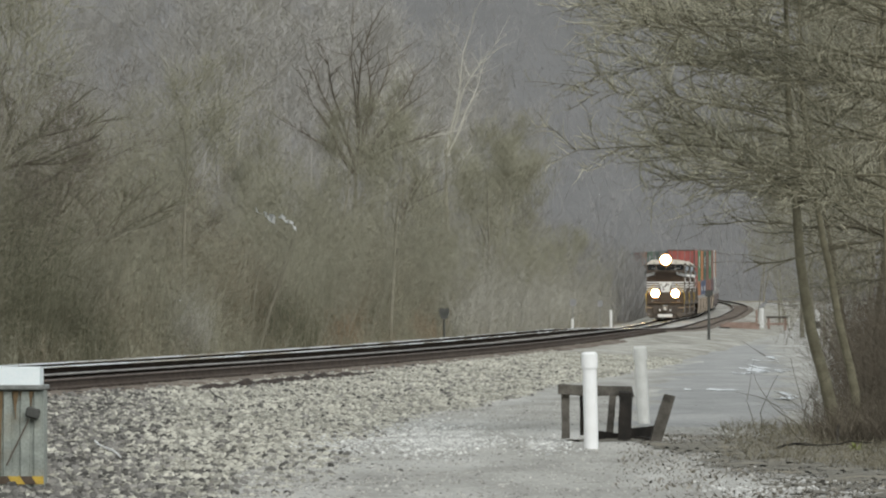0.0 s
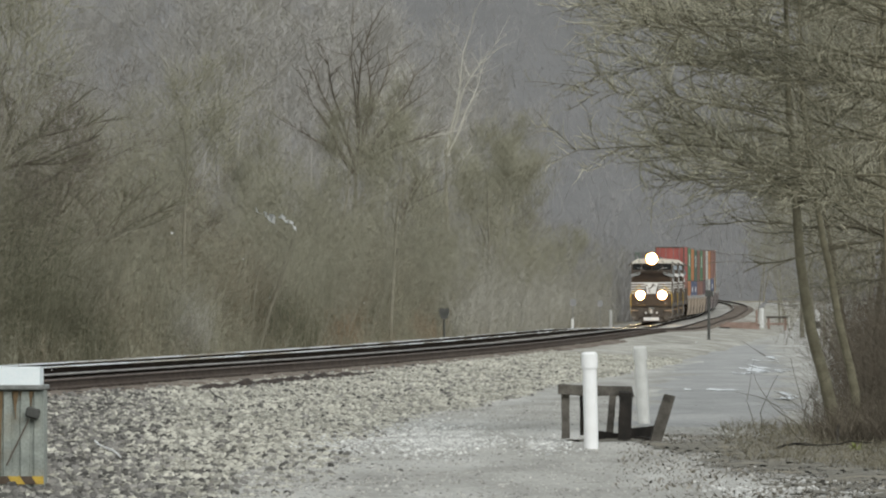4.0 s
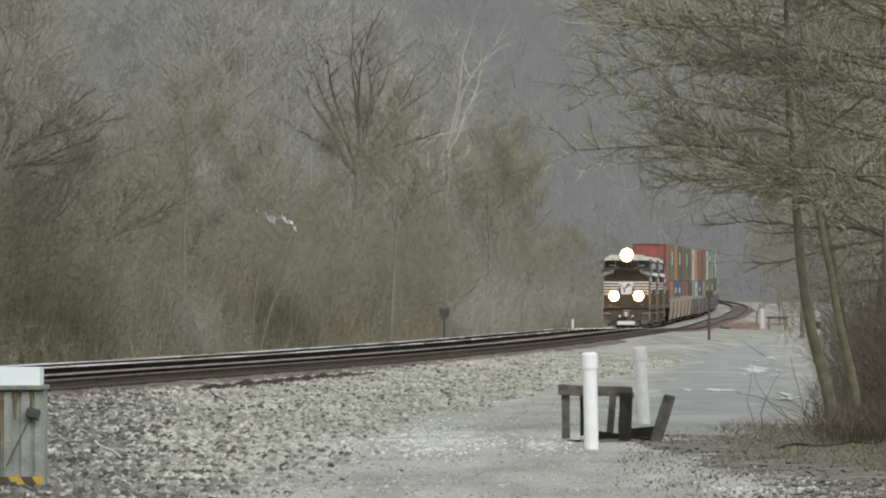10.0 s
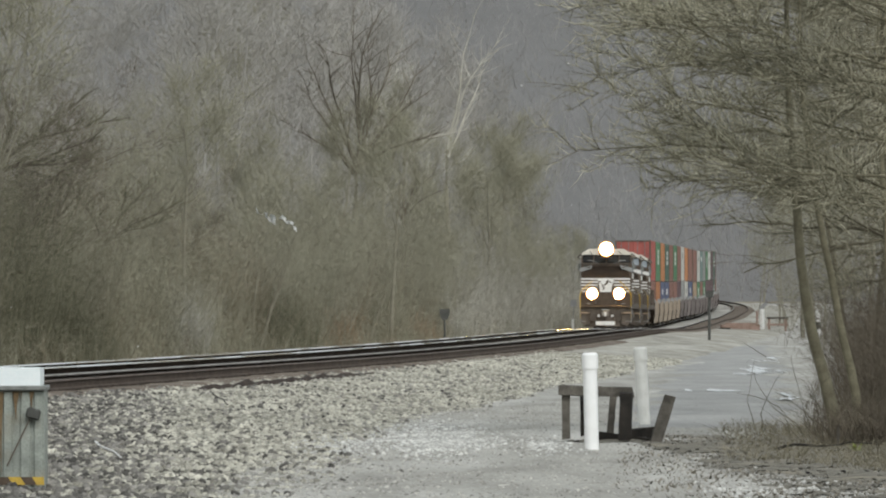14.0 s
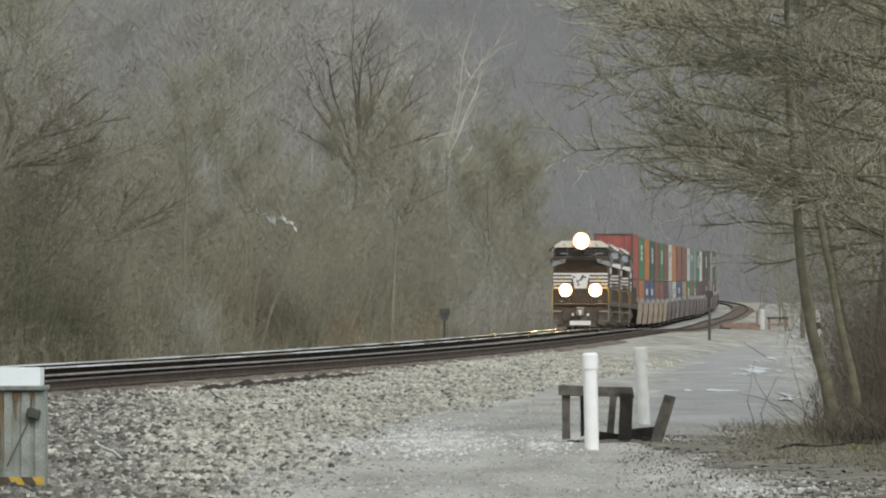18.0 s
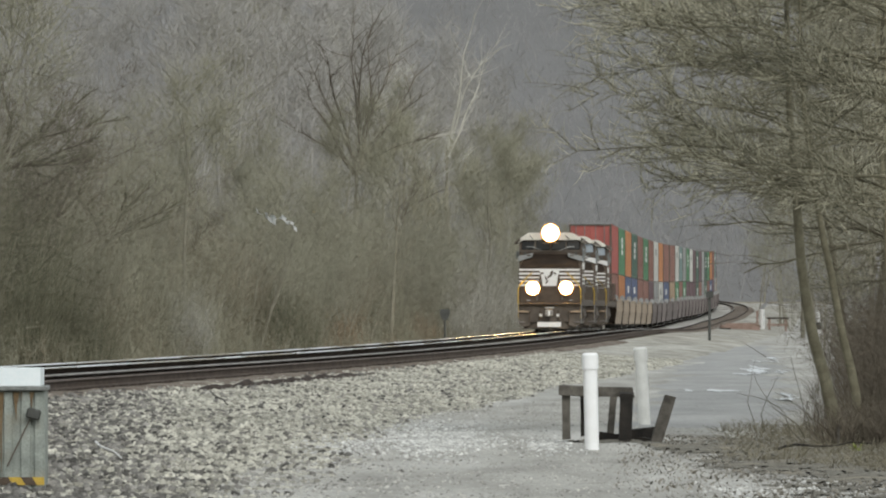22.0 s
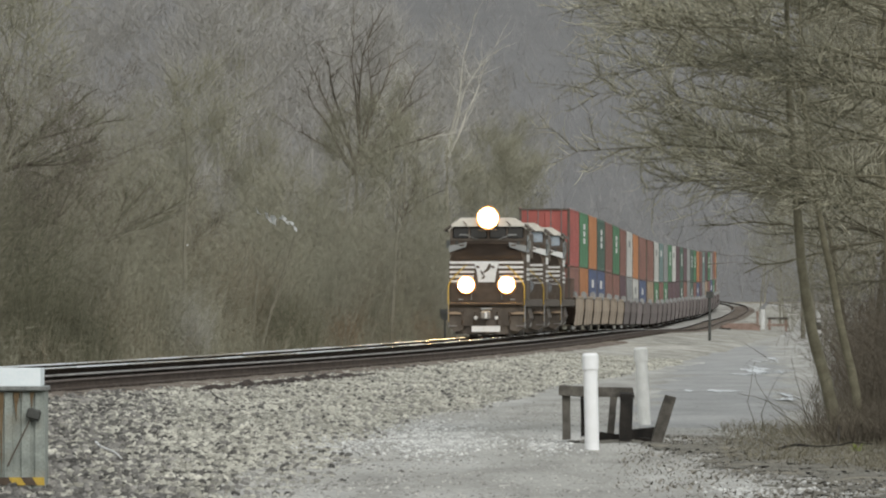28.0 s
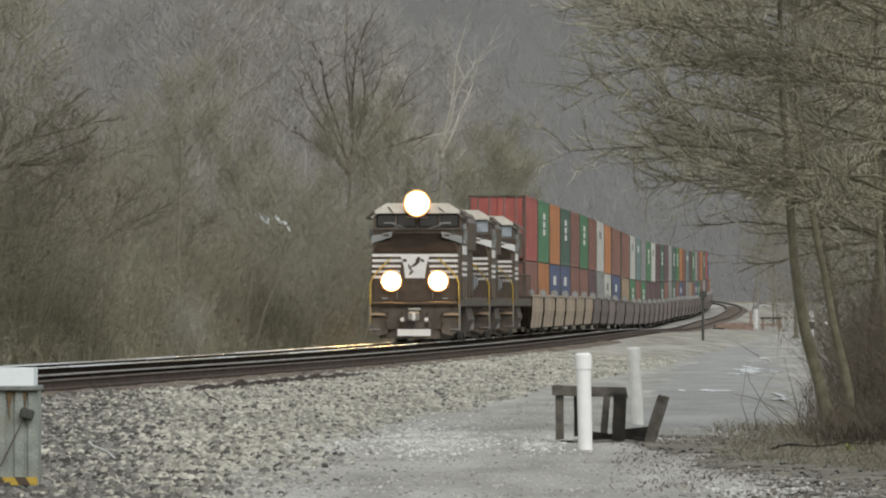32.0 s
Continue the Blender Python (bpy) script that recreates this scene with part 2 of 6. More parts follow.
def bulk(name, verts, faces, material):
    """A large triangle mesh from arrays."""
    me = bpy.data.meshes.new(name)
    verts, faces = np.asarray(verts, dtype=np.float32), np.asarray(faces, dtype=np.int32)
    me.vertices.add(len(verts))
    me.vertices.foreach_set("co", verts.ravel())
    me.loops.add(faces.size)
    me.loops.foreach_set("vertex_index", faces.ravel())
    me.polygons.add(len(faces))
    me.polygons.foreach_set("loop_start", np.arange(0, faces.size, faces.shape[1], dtype=np.int32))
    me.update(calc_edges=True)
    me.materials.append(material)
    return me


def part(name, bm, material, parent, label="", at=None, smooth=False):
    """Links a bmesh (or a mesh) as one mesh object under a thing or a part."""
    if isinstance(bm, bpy.types.Mesh):
        me = bm
    else:
        me = bpy.data.meshes.new(name)
        bmesh.ops.recalc_face_normals(bm, faces=bm.faces)
        bm.to_mesh(me)
        bm.free()
        me.materials.append(material)
        if smooth:
            me.polygons.foreach_set("use_smooth", [True] * len(me.polygons))
    ob = new(name, me)
    ob.parent = parent
    if at is not None:
        ob.matrix_basis = at
    return tagged(ob, label)


def thing(name, m, label, category, group="", kind=""):
    ob = new(name)
    ob.empty_display_size = 0.2
    ob.matrix_basis = m
    return tagged(ob, label, category, group, kind)


def box(bm, x0, x1, y0, y1, z0, z1, bevel=0.0, m=None):
    r = bmesh.ops.create_cube(bm, size=1.0)
    vs = r["verts"]
    for v in vs:
        v.co = Vector(((x0 + x1) / 2 + v.co.x * (x1 - x0), (y0 + y1) / 2 + v.co.y * (y1 - y0), (z0 + z1) / 2 + v.co.z * (z1 - z0)))
    if bevel:
        es = list({e for v in vs for e in v.link_edges})
        r = bmesh.ops.bevel(bm, geom=es, offset=bevel, segments=1, affect="EDGES", profile=0.5)
        vs = list({v for f in r["faces"] for v in f.verts} | {v for v in vs if v.is_valid})
    if m is not None:
        bmesh.ops.transform(bm, matrix=m, verts=[v for v in vs if v.is_valid])
    return bm


def tube(bm, p0, p1, r0, r1=None, n=10, caps=True):
    p0, p1 = Vector(p0), Vector(p1)
    r1 = r0 if r1 is None else r1
    axis = p1 - p0
    q = axis.to_track_quat("Z", "Y").to_matrix()
    rings = []
    for p, r in ((p0, r0), (p1, r1)):
        rings.append([bm.verts.new(p + q @ Vector((r * math.cos(2 * math.pi * i / n), r * math.sin(2 * math.pi * i / n), 0))) for i in range(n)])
    for i in range(n):
        bm.faces.new((rings[0][i], rings[0][(i + 1) % n], rings[1][(i + 1) % n], rings[1][i]))
    if caps:
        bm.faces.new(rings[0][::-1])
        bm.faces.new(rings[1])
    return bm


def prism(bm, profile, y0, y1):
    """Extrudes an x, z profile along y."""
    a = [bm.verts.new((x, y0, z)) for x, z in profile]
    b = [bm.verts.new((x, y1, z)) for x, z in profile]
    k = len(profile)
    for i in range(k):
        bm.faces.new((a[i], a[(i + 1) % k], b[(i + 1) % k], b[i]))
    bm.faces.new(a[::-1])
    bm.faces.new(b)
    return bm


def bent(bm, pts, radii, n=6):
    """One bent, tapering tube through the points."""
    pts = [Vector(p) for p in pts]
    rings = []
    for i, p in enumerate(pts):
        d = pts[min(i + 1, len(pts) - 1)] - pts[max(i - 1, 0)]
        q = d.to_track_quat("Z", "Y").to_matrix()
        rings.append([bm.verts.new(p + q @ Vector((radii[i] * math.cos(6.2832 * j / n), radii[i] * math.sin(6.2832 * j / n), 0))) for j in range(n)])
    for a_, b_ in zip(rings, rings[1:]):
        for j in range(n):
            bm.faces.new((a_[j], a_[(j + 1) % n], b_[(j + 1) % n], b_[j]))
    bm.faces.new(rings[0][::-1])
    bm.faces.new(rings[-1])
    return bm


# ---- the line: two tracks, straight in the middle, bending away to the far side at both ends ----
def line_x(y):
    y = np.asarray(y, dtype=float)
    return -14.668 + 0.05407 * y - 1.2e-4 * np.clip(300 - y, 0, None) ** 2 - np.clip(y - 748, 0, None) ** 2 / 4800


Z_Y = [0, 70, 100, 142, 180, 262, 400, 460, 502, 545, 583, 604, 683, 770, 825, 935, 1100, 1600]
Z_Z = [0.36, 0.42, 0.46, 0.495, 0.482, 0.515, 0.545, 0.37, 0.27, 0.35, 0.51, 0.62, 0.78, 1.45, 1.90, 2.60, 3.2, 4.5]


def rail_z(y):
    return np.interp(y, Z_Y, Z_Z)


YS = np.arange(40.0, 1500.0, 1.0)
XS, ZS = line_x(YS), np.convolve(np.pad(rail_z(YS), 20, mode="edge"), np.ones(41) / 41, "valid")
US = np.concatenate([[0], np.cumsum(np.hypot(np.diff(XS), np.diff(YS)))])


def rail_top(y):
    return np.interp(y, YS, ZS)


def along(u):
    """The point of the running line at arc length u."""
    return Vector((float(np.interp(u, US, XS)), float(np.interp(u, US, YS)), float(np.interp(u, US, ZS))))


def track_point(y, off):
    """A point off metres to the near side of the running line."""
    k = (line_x(y + 0.5) - line_x(y - 0.5))
    c = 1 / np.sqrt(1 + k * k)
    return line_x(y) + off * c, y - off * k * c


def ground_z(x, y):
    """Height of the natural ground: level yard on the near side, wooded slopes on the far side and far away."""
    x, y = np.asarray(x, dtype=float), np.asarray(y, dtype=float)
    base = np.where(y < 280, 0.0, rail_top(y) - 0.55)
    off = x - line_x(y)
    far = np.clip(-6.0 - off, 0, None)
    z = base + 0.30 * far * np.clip(far / 14, 0, 1) - 0.25 * np.exp(-((off + 6) / 1.5) ** 2)
    z = z + 0.13 * np.clip(y - 960, 0, None)
    right = np.clip(off - (21 + 0.02 * y), 0, None)
    return z + 0.05 * right

# ---- ground ----
def sheet(name, xs, ys, zf, material):
    X, Y = np.meshgrid(xs, ys)
    V = np.stack([X.ravel(), Y.ravel(), zf(X, Y).ravel()], 1)
    w = len(xs)
    i = np.arange(len(V)).reshape(len(ys), w)
    F = np.stack([i[:-1, :-1].ravel(), i[:-1, 1:].ravel(), i[1:, 1:].ravel(), i[1:, :-1].ravel()], 1)
    return new(name, bulk(name, V, F, material))


def smooth_noise(x, y, s, seed):
    return (np.sin(x * s * 1.3 + seed) * np.cos(y * s * 0.9 - seed * 2) + np.sin(x * s * 2.9 - y * s * 2.1 + seed * 3) * 0.5 + np.cos(y * s * 4.7 + x * s * 3.7 + seed) * 0.25)


gx = np.concatenate([np.linspace(-1600, -90, 30), np.linspace(-80, 80, 81), np.linspace(90, 1600, 30)])
gy = np.concatenate([np.linspace(-600, 30, 12), np.linspace(35, 420, 110), np.linspace(425, 1000, 80), np.linspace(1020, 4000, 60)])
ground = sheet("ground", gx, gy, lambda X, Y: ground_z(X, Y) - 0.03 + 0.02 * smooth_noise(X, Y, 0.6, 1), M_LITTER)
tagged(ground, "brown leaf-littered woodland ground rising to hills", "ground", kind="structure")


def yard_z(X, Y):
    return ground_z(X, Y) + 0.012 + 0.014 * smooth_noise(X, Y * 0.3, 0.9, 2) + 0.005 * smooth_noise(X, Y * 0.3, 3.1, 5)


def spread_off(S, O):
    """The shoulder spills further out towards the near end of the line."""
    k = np.interp(S, [50, 70, 110, 160, 250], [3.9, 3.0, 1.75, 1.25, 1.0])
    return np.where(O > 6.4, 6.4 + (O - 6.4) * k, O)


def strip(name, ys, offs, zf, material, spill=False):
    """A sheet that follows the line, from off to off."""
    Y, O = np.meshgrid(ys, offs, indexing="ij")
    X, Yp = track_point(Y, spread_off(Y, O) if spill else O)
    V = np.stack([X.ravel(), Yp.ravel(), zf(X, Yp, O, Y).ravel()], 1)
    i = np.arange(len(V)).reshape(Y.shape)
    F = np.stack([i[:-1, :-1].ravel(), i[:-1, 1:].ravel(), i[1:, 1:].ravel(), i[1:, :-1].ravel()], 1)
    return new(name, bulk(name, V, F, material))


yard_ys = np.concatenate([np.arange(40, 300, 0.8), np.arange(300, 960, 3.0)])
yard = strip("yard", yard_ys, np.concatenate([np.linspace(9.3, 20, 34), np.linspace(20.6, 30, 12)]),
             lambda X, Y, O, S: yard_z(X, Y) - 0.06 * np.clip((O - 27) / 3, 0, 1), M_GRAVEL, True)
tagged(yard, "pale grey dusty gravel yard beside the tracks", "ground", kind="structure")


def bed_z(X, Y, O, S):
    """Ballast: flat under the two tracks, a long shoulder towards the yard."""
    top = rail_top(S) - 0.19
    prof = np.interp(O, [-5.2, -2.2, -1.5, 1.2, 2.0, 2.8, 5.6, 6.4, 9.6, 10.4], [-0.42, -0.06, 0, 0, -0.05, 0, -0.02, -0.08, -0.27, -0.42])
    return top + prof + 0.02 * smooth_noise(X, Y, 2.3, 3) * (np.abs(O - 8) < 2.4)


BED_OFFS = np.array([-5.2, -3.6, -2.2, -1.5, 0, 1.2, 2.0, 2.8, 4.2, 5.6, 6.0, 6.4, 7.2, 8.0, 8.8, 9.6, 10.4])
bed = strip("ballast_bed", np.arange(40, 168.4, 0.8), BED_OFFS, bed_z, M_BED, True)
tagged(bed, "crushed-stone ballast bed, darkened as shade between its stones", "ballast", kind="structure")
# From here on the bed is drawn without the painted gap shade.
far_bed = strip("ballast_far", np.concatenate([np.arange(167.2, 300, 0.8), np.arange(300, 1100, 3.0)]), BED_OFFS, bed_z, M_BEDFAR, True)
tagged(far_bed, "dusty pale ballast further along the line", "ballast", kind="structure")


# ---- loose stones ----
def stones(name, n, draw, zf, size, material, label, seed):
    rng = np.random.default_rng(seed)
    X, Y, S, O = draw(rng, n)
    n = len(X)
    base = np.array([(1.15, 0, -0.1), (0.1, 0.85, -0.1), (-1.05, 0.15, -0.1), (-0.1, -0.85, -0.1), (0.75, 0.05, 0.55), (0.05, 0.5, 0.6), (-0.6, 0.1, 0.5), (0.0, -0.5, 0.55)], dtype=float)
    tri = np.array([(0, 1, 5), (0, 5, 4), (1, 2, 6), (1, 6, 5), (2, 3, 7), (2, 7, 6), (3, 0, 4), (3, 4, 7), (4, 5, 6), (4, 6, 7)])
    r = rng.uniform(size[0], size[1], n) * 0.5
    a = rng.uniform(0, 2 * np.pi, n)
    V = base[None] * (1 + rng.uniform(-0.35, 0.35, (n, 8, 3)))
    c, s = np.cos(a)[:, None], np.sin(a)[:, None]
    VX, VY, VZ = V[:, :, 0] * c - V[:, :, 1] * s, V[:, :, 0] * s + V[:, :, 1] * c, V[:, :, 2]
    tilt = rng.uniform(-0.5, 0.5, n)[:, None]
    VX, VZ = VX * np.cos(tilt) - VZ * np.sin(tilt), VX * np.sin(tilt) + VZ * np.cos(tilt)
    Z = zf(X, Y, O, S) + r * 0.14
    P = np.stack([X[:, None] + VX * r[:, None], Y[:, None] + VY * r[:, None], Z[:, None] + VZ * r[:, None] * 1.1], 2).reshape(-1, 3)
    F = (tri[None] + 8 * np.arange(n)[:, None, None]).reshape(-1, 3)
    return tagged(new(name, bulk(name, P, F, material)), label, "gravel", kind="stuff")


def on_shoulder(rng, n):
    S = 62 + 175 * rng.random(n) ** 1.2
    O = 5.4 + 4.7 * rng.random(n) ** 0.8
    X, Y = track_point(S, spread_off(S, O))
    return X, Y, S, O


def on_yard(rng, n):
    Y = 60 + 75 * rng.random(n) ** 1.2
    X = np.interp(Y, [60, 110, 140], [-1.8, -1.6, -1.0]) + np.abs(rng.normal(0, 1.0, n)) * np.where(rng.random(n) < 0.4, 4.0, 0.9) - 0.4
    return X, Y, Y, Y


def on_darker(rng, n):
    """Darker stones, thinned out by picture column to fit the camera's view."""
    S = 62 + 150 * rng.random(n) ** 1.8
    O = 5.6 + 4.4 * rng.random(n) ** 0.8
    X, Y = track_point(S, spread_off(S, O))
    keep = rng.random(n) < np.interp((X / Y) * FOCAL + 784, [60, 170, 330, 900], [1.0, 0.75, 0.10, 0.04])
    return X[keep], Y[keep], S[keep], O[keep]


def on_heap(rng, n):
    """Fresh pale stone tipped in a few heaps along the edge of the yard."""
    px, py, wx, wy = np.array([(775, 772, 55, 12), (760, 770, 50, 14), (590, 782, 40, 9), (965, 782, 26, 8), (1330, 858, 60, 7)])[rng.choice(5, n, p=[0.38, 0.32, 0.17, 0.07, 0.06])].T
    px, py = px + rng.normal(0, 1, n) * wx, py + rng.normal(0, 1, n) * wy
    Y = FOCAL * 1.70 / (py - 541)
    X = (px - 784) / FOCAL * Y
    off = X - line_x(Y)
    k = np.interp(Y, [50, 70, 110, 160, 250], [3.9, 3.0, 1.75, 1.25, 1.0])
    return X, Y, Y, np.where(off > 6.4, 6.4 + (off - 6.4) / k, off)


stones("ballast_stones", 66000, on_shoulder, bed_z, (0.045, 0.112), M_BALLAST, "loose grey and tan crushed ballast stones", 3)
stones("soiled_stones", 30000, on_darker, lambda X, Y, O, S: bed_z(X, Y, O, S) + 0.03, (0.055, 0.115), M_GREYBALLAST, "darker ballast stones near the signal cabinet", 13)
stones("pale_stones", 3400, on_heap, lambda X, Y, O, S: np.where(O < 9.9, np.maximum(bed_z(X, Y, O, S), yard_z(X, Y)), yard_z(X, Y)), (0.02, 0.07), M_PALESTONE, "fresh pale limestone tipped on the gravel", 14)
stones("yard_stones", 5000, on_yard, lambda X, Y, O, S: yard_z(X, Y), (0.015, 0.055), M_PEBBLE, "pale scattered gravel stones on dusty ground", 4)


def grit_draw(rng, n):
    Y = 60 + 70 * rng.random(n) ** 1.3
    X = rng.uniform(-2.0, 6.2, n) + 0.015 * (Y - 60)
    return X, Y, Y, Y


stones("grit", 14000, grit_draw, lambda X, Y, O, S: yard_z(X, Y), (0.008, 0.032), M_PEBBLE, "fine pale grit of the dusty yard", 6)


dirt = strip("dirt_edge", np.arange(100, 300, 0.8), np.array([5.0, 5.25, 5.5, 5.75, 5.95]), lambda X, Y, O, S: bed_z(X, Y, O, S) + 0.05 + 0.02 * smooth_noise(X, Y, 1.5, 8) - 0.06 * (np.abs(O - 5.45) > 0.4), M_DIRT)
tagged(dirt, "rust-brown dirt strip beside the tie ends", "ground", kind="structure")


strip_ys = np.arange(400, 830, 3.0)
between = strip("gravel_between_tracks", strip_ys, np.array([1.0, 1.35, 2.0, 2.45, 2.8]), lambda X, Y, O, S: bed_z(X, Y, O, S) + 0.07 - 0.1 * (np.abs(O - 1.9) > 0.85), M_GRAVEL)
tagged(between, "pale grey gravel strip between the two tracks", "gravel", kind="structure")
# A raised dark strip paints in the shadow slit at the ballast edge.
def ridge_z(X, Y, O, S):
    tall = 0.11 + 0.03 * smooth_noise(X, Y, 1.3, 18) - 0.12 * np.clip((S - 158) / 16, 0, 1) - 0.13 * np.clip((136 - S) / 4, 0, 1)
    return bed_z(X, Y, O, S) + np.interp(O, [6.0, 6.12, 6.36, 6.5], [-0.06, 0.0, 1.0, -0.1]) * np.where(O > 6.45, 0.6, 1) * tall - 0.05 * (O > 6.45)


ridge = strip("dark_dirt_ridge", np.arange(132, 176, 0.5), np.array([6.0, 6.1, 6.2, 6.3, 6.38, 6.5]), ridge_z, M_SLITSHADE)
tagged(ridge, "dark strip painting in a shadow slit along the ballast edge", "ground", kind="structure")
covered = strip("siding_dirt", strip_ys, np.array([2.7, 2.9, 3.8, 4.9, 5.4]), lambda X, Y, O, S: bed_z(X, Y, O, S) + 0.06 - 0.1 * (np.abs(O - 4) > 1.25), M_DIRT)
tagged(covered, "rust-brown dirt covering the ties of the siding", "ground", kind="structure")


# ---- tracks ----
RAIL = [(-0.07, -0.18), (0.07, -0.18), (0.07, -0.165), (0.012, -0.14), (0.012, -0.045), (0.03, -0.035), (0.02, -0.012), (-0.02, -0.012), (-0.03, -0.035), (-0.012, -0.045), (-0.012, -0.14), (-0.07, -0.165)]
HEAD = [(-0.044, -0.038), (0.044, -0.038), (0.039, -0.027), (0.032, -0.014), (0.024, -0.006), (0.012, -0.0015), (0.0, 0.0), (-0.012, -0.0015), (-0.024, -0.006), (-0.032, -0.014), (-0.039, -0.027)]


def sweep(profile, off, ys, cant):
    k = len(profile)
    V, F = [], []
    for y in ys:
        for px, pz in profile:
            X, Yp = track_point(y, off + px)
            V.append((float(X), float(Yp), float(rail_top(y)) + pz + cant))
    for i in range(len(ys) - 1):
        for j in range(k):
            F.append((i * k + j, i * k + (j + 1) % k, (i + 1) * k + (j + 1) % k, (i + 1) * k + j))
    return V, F


def tie_mesh():
    bm = bmesh.new()
    box(bm, -1.3, 1.3, -0.115, 0.115, -0.36, -0.185, 0.015)
    for sx in (-0.7525, 0.7525):
        box(bm, sx - 0.18, sx + 0.18, -0.09, 0.09, -0.187, -0.176)
        for d in (-0.1, 0.1):
            box(bm, sx + d - 0.012, sx + d + 0.012, -0.03, -0.005, -0.178, -0.155)
    me = bpy.data.meshes.new("tie")
    bm.to_mesh(me)
    bm.free()
    me.materials.append(M_TIE)
    return me


TIE = tie_mesh()
rail_ys = np.concatenate([np.arange(100, 330, 4.0), np.arange(330, 720, 12.0), np.arange(720, 1101, 5.0)])


def build_track(name, centre, label, heads, webs, near, count):
    tr = thing(name, Matrix(), label, "railway track", kind="structure")
    # The nearest web is painted as lit, the others as in shade.
    for side, head, web in zip((-0.7525, 0.7525), heads, webs):
        cant = 0.004 if side > 0 else 0.0
        v, f = sweep(RAIL, centre + side, rail_ys, cant)
        rail = part("rail", mesh_of("rail", v, f, web), None, tr, "rust-brown steel rail")
        v, f = sweep(HEAD, centre + side, rail_ys, cant)
        part("rail_head", mesh_of("rail_head", v, f, head, True), None, rail, "worn rail head")
    V, F = [], []
    me = TIE
    tv = [(x, y, z) for z in (-0.36, -0.185) for x, y in ((-1.3, -0.115), (1.3, -0.115), (1.3, 0.115), (-1.3, 0.115))]
    tf = [(4, 5, 6, 7), (0, 1, 5, 4), (1, 2, 6, 5), (2, 3, 7, 6), (3, 0, 4, 7)]
    rng = random.Random(int(centre * 10) + 5)
    y, i = near, 0
    while y < 620:
        X, Yp = track_point(y, centre)
        k = math.atan(float(line_x(y + 0.5) - line_x(y - 0.5)))
        m = Matrix.Translation((float(X), float(Yp), float(rail_top(y)))) @ pose(0, 0, 0, 0, 0, -math.degrees(k) + rng.uniform(-0.8, 0.8)) @ pose(rng.uniform(-0.04, 0.04), 0, rng.uniform(-0.012, 0))
        if i < count:
            part("tie", me, None, tr, at=m)
        else:
            b = len(V)
            V.extend([tuple(m @ Vector(c)) for c in tv])
            F.extend([tuple(b + q for q in f) for f in tf])
        i += 1
        y += 0.53
    far = part("far_ties", mesh_of("far_ties", V, F, M_TIE), None, tr, "dark wooden ties further along the line")
    tagged(far, kind="stuff")
    return tr


build_track("track_1", 0.0, "running line with bright worn rails on dark ties", (M_RAILHEAD, M_RAILHEAD), (M_SHADESTEEL, M_SHADESTEEL), 122, 200)
build_track("track_2", 3.8, "siding with dull rust-brown rails on dark ties", (M_DULLHEAD, M_RUSTYHEAD), (M_SHADESTEEL, M_WEB), 108, 300)

# ---- the train ----
SPEED, FRONT = 10.764, 604.0
TIMES = [0, 2, 4, 6, 8, 10, 12, 14, 16, 18, 20, 22, 24, 26, 28, 30, 32]
U0 = float(np.interp(FRONT, YS, US))


def on_line(t, back, half):
    """Pose of a vehicle whose middle is back metres behind the train's front, on pivots half metres before and behind it."""
    u = U0 - SPEED * t + back
    a, b = along(u - half), along(u + half)
    mid, d = (a + b) / 2, (b - a).normalized()
    yaw = math.atan2(-d.x, d.y)
    return Matrix.Translation(mid) @ Euler((math.asin(d.z), 0, yaw)).to_matrix().to_4x4()


MOVING = []          # (thing, metres behind the front, half pivot distance)


def wheelset(parent, y, r=0.5, m=M_STEEL):
    bm = bmesh.new()
    tube(bm, (-0.75, 0, 0), (0.75, 0, 0), 0.09, n=8)
    for s in (-1, 1):
        tube(bm, (s * 0.70, 0, 0), (s * 0.82, 0, 0), r, n=20)
        tube(bm, (s * 0.66, 0, 0), (s * 0.70, 0, 0), r + 0.03, n=20)
        tube(bm, (s * 0.82, 0, 0), (s * 0.85, 0, 0), r * 0.45, n=12)
    return part("wheelset", bm, m, parent, at=pose(0, y, r))


def bogie(parent, y, axles, wheel_r, half_len):
    bm = bmesh.new()
    for s in (-1, 1):
        box(bm, s * 1.0 - 0.09, s * 1.0 + 0.09, -half_len, half_len, wheel_r + 0.05, wheel_r + 0.35, 0.04)
        for a in axles:
            box(bm, s * 1.02 - 0.13, s * 1.02 + 0.13, a - 0.2, a + 0.2, wheel_r - 0.2, wheel_r + 0.2, 0.05)
            for d in (-0.42, 0.42):
                tube(bm, (s * 1.06, a + d, wheel_r - 0.12), (s * 1.06, a + d, wheel_r + 0.25), 0.085, n=8)
    box(bm, -0.95, 0.95, -0.3, 0.3, wheel_r, wheel_r + 0.3, 0.03)
    tr = part("bogie", bm, M_BOGIE, parent, "grimy cast-steel bogie frame", at=pose(0, y, 0))
    return [wheelset(tr, a, wheel_r) for a in axles]


def quad(bm, pts):
    bm.faces.new([bm.verts.new(p) for p in pts])
    return bm


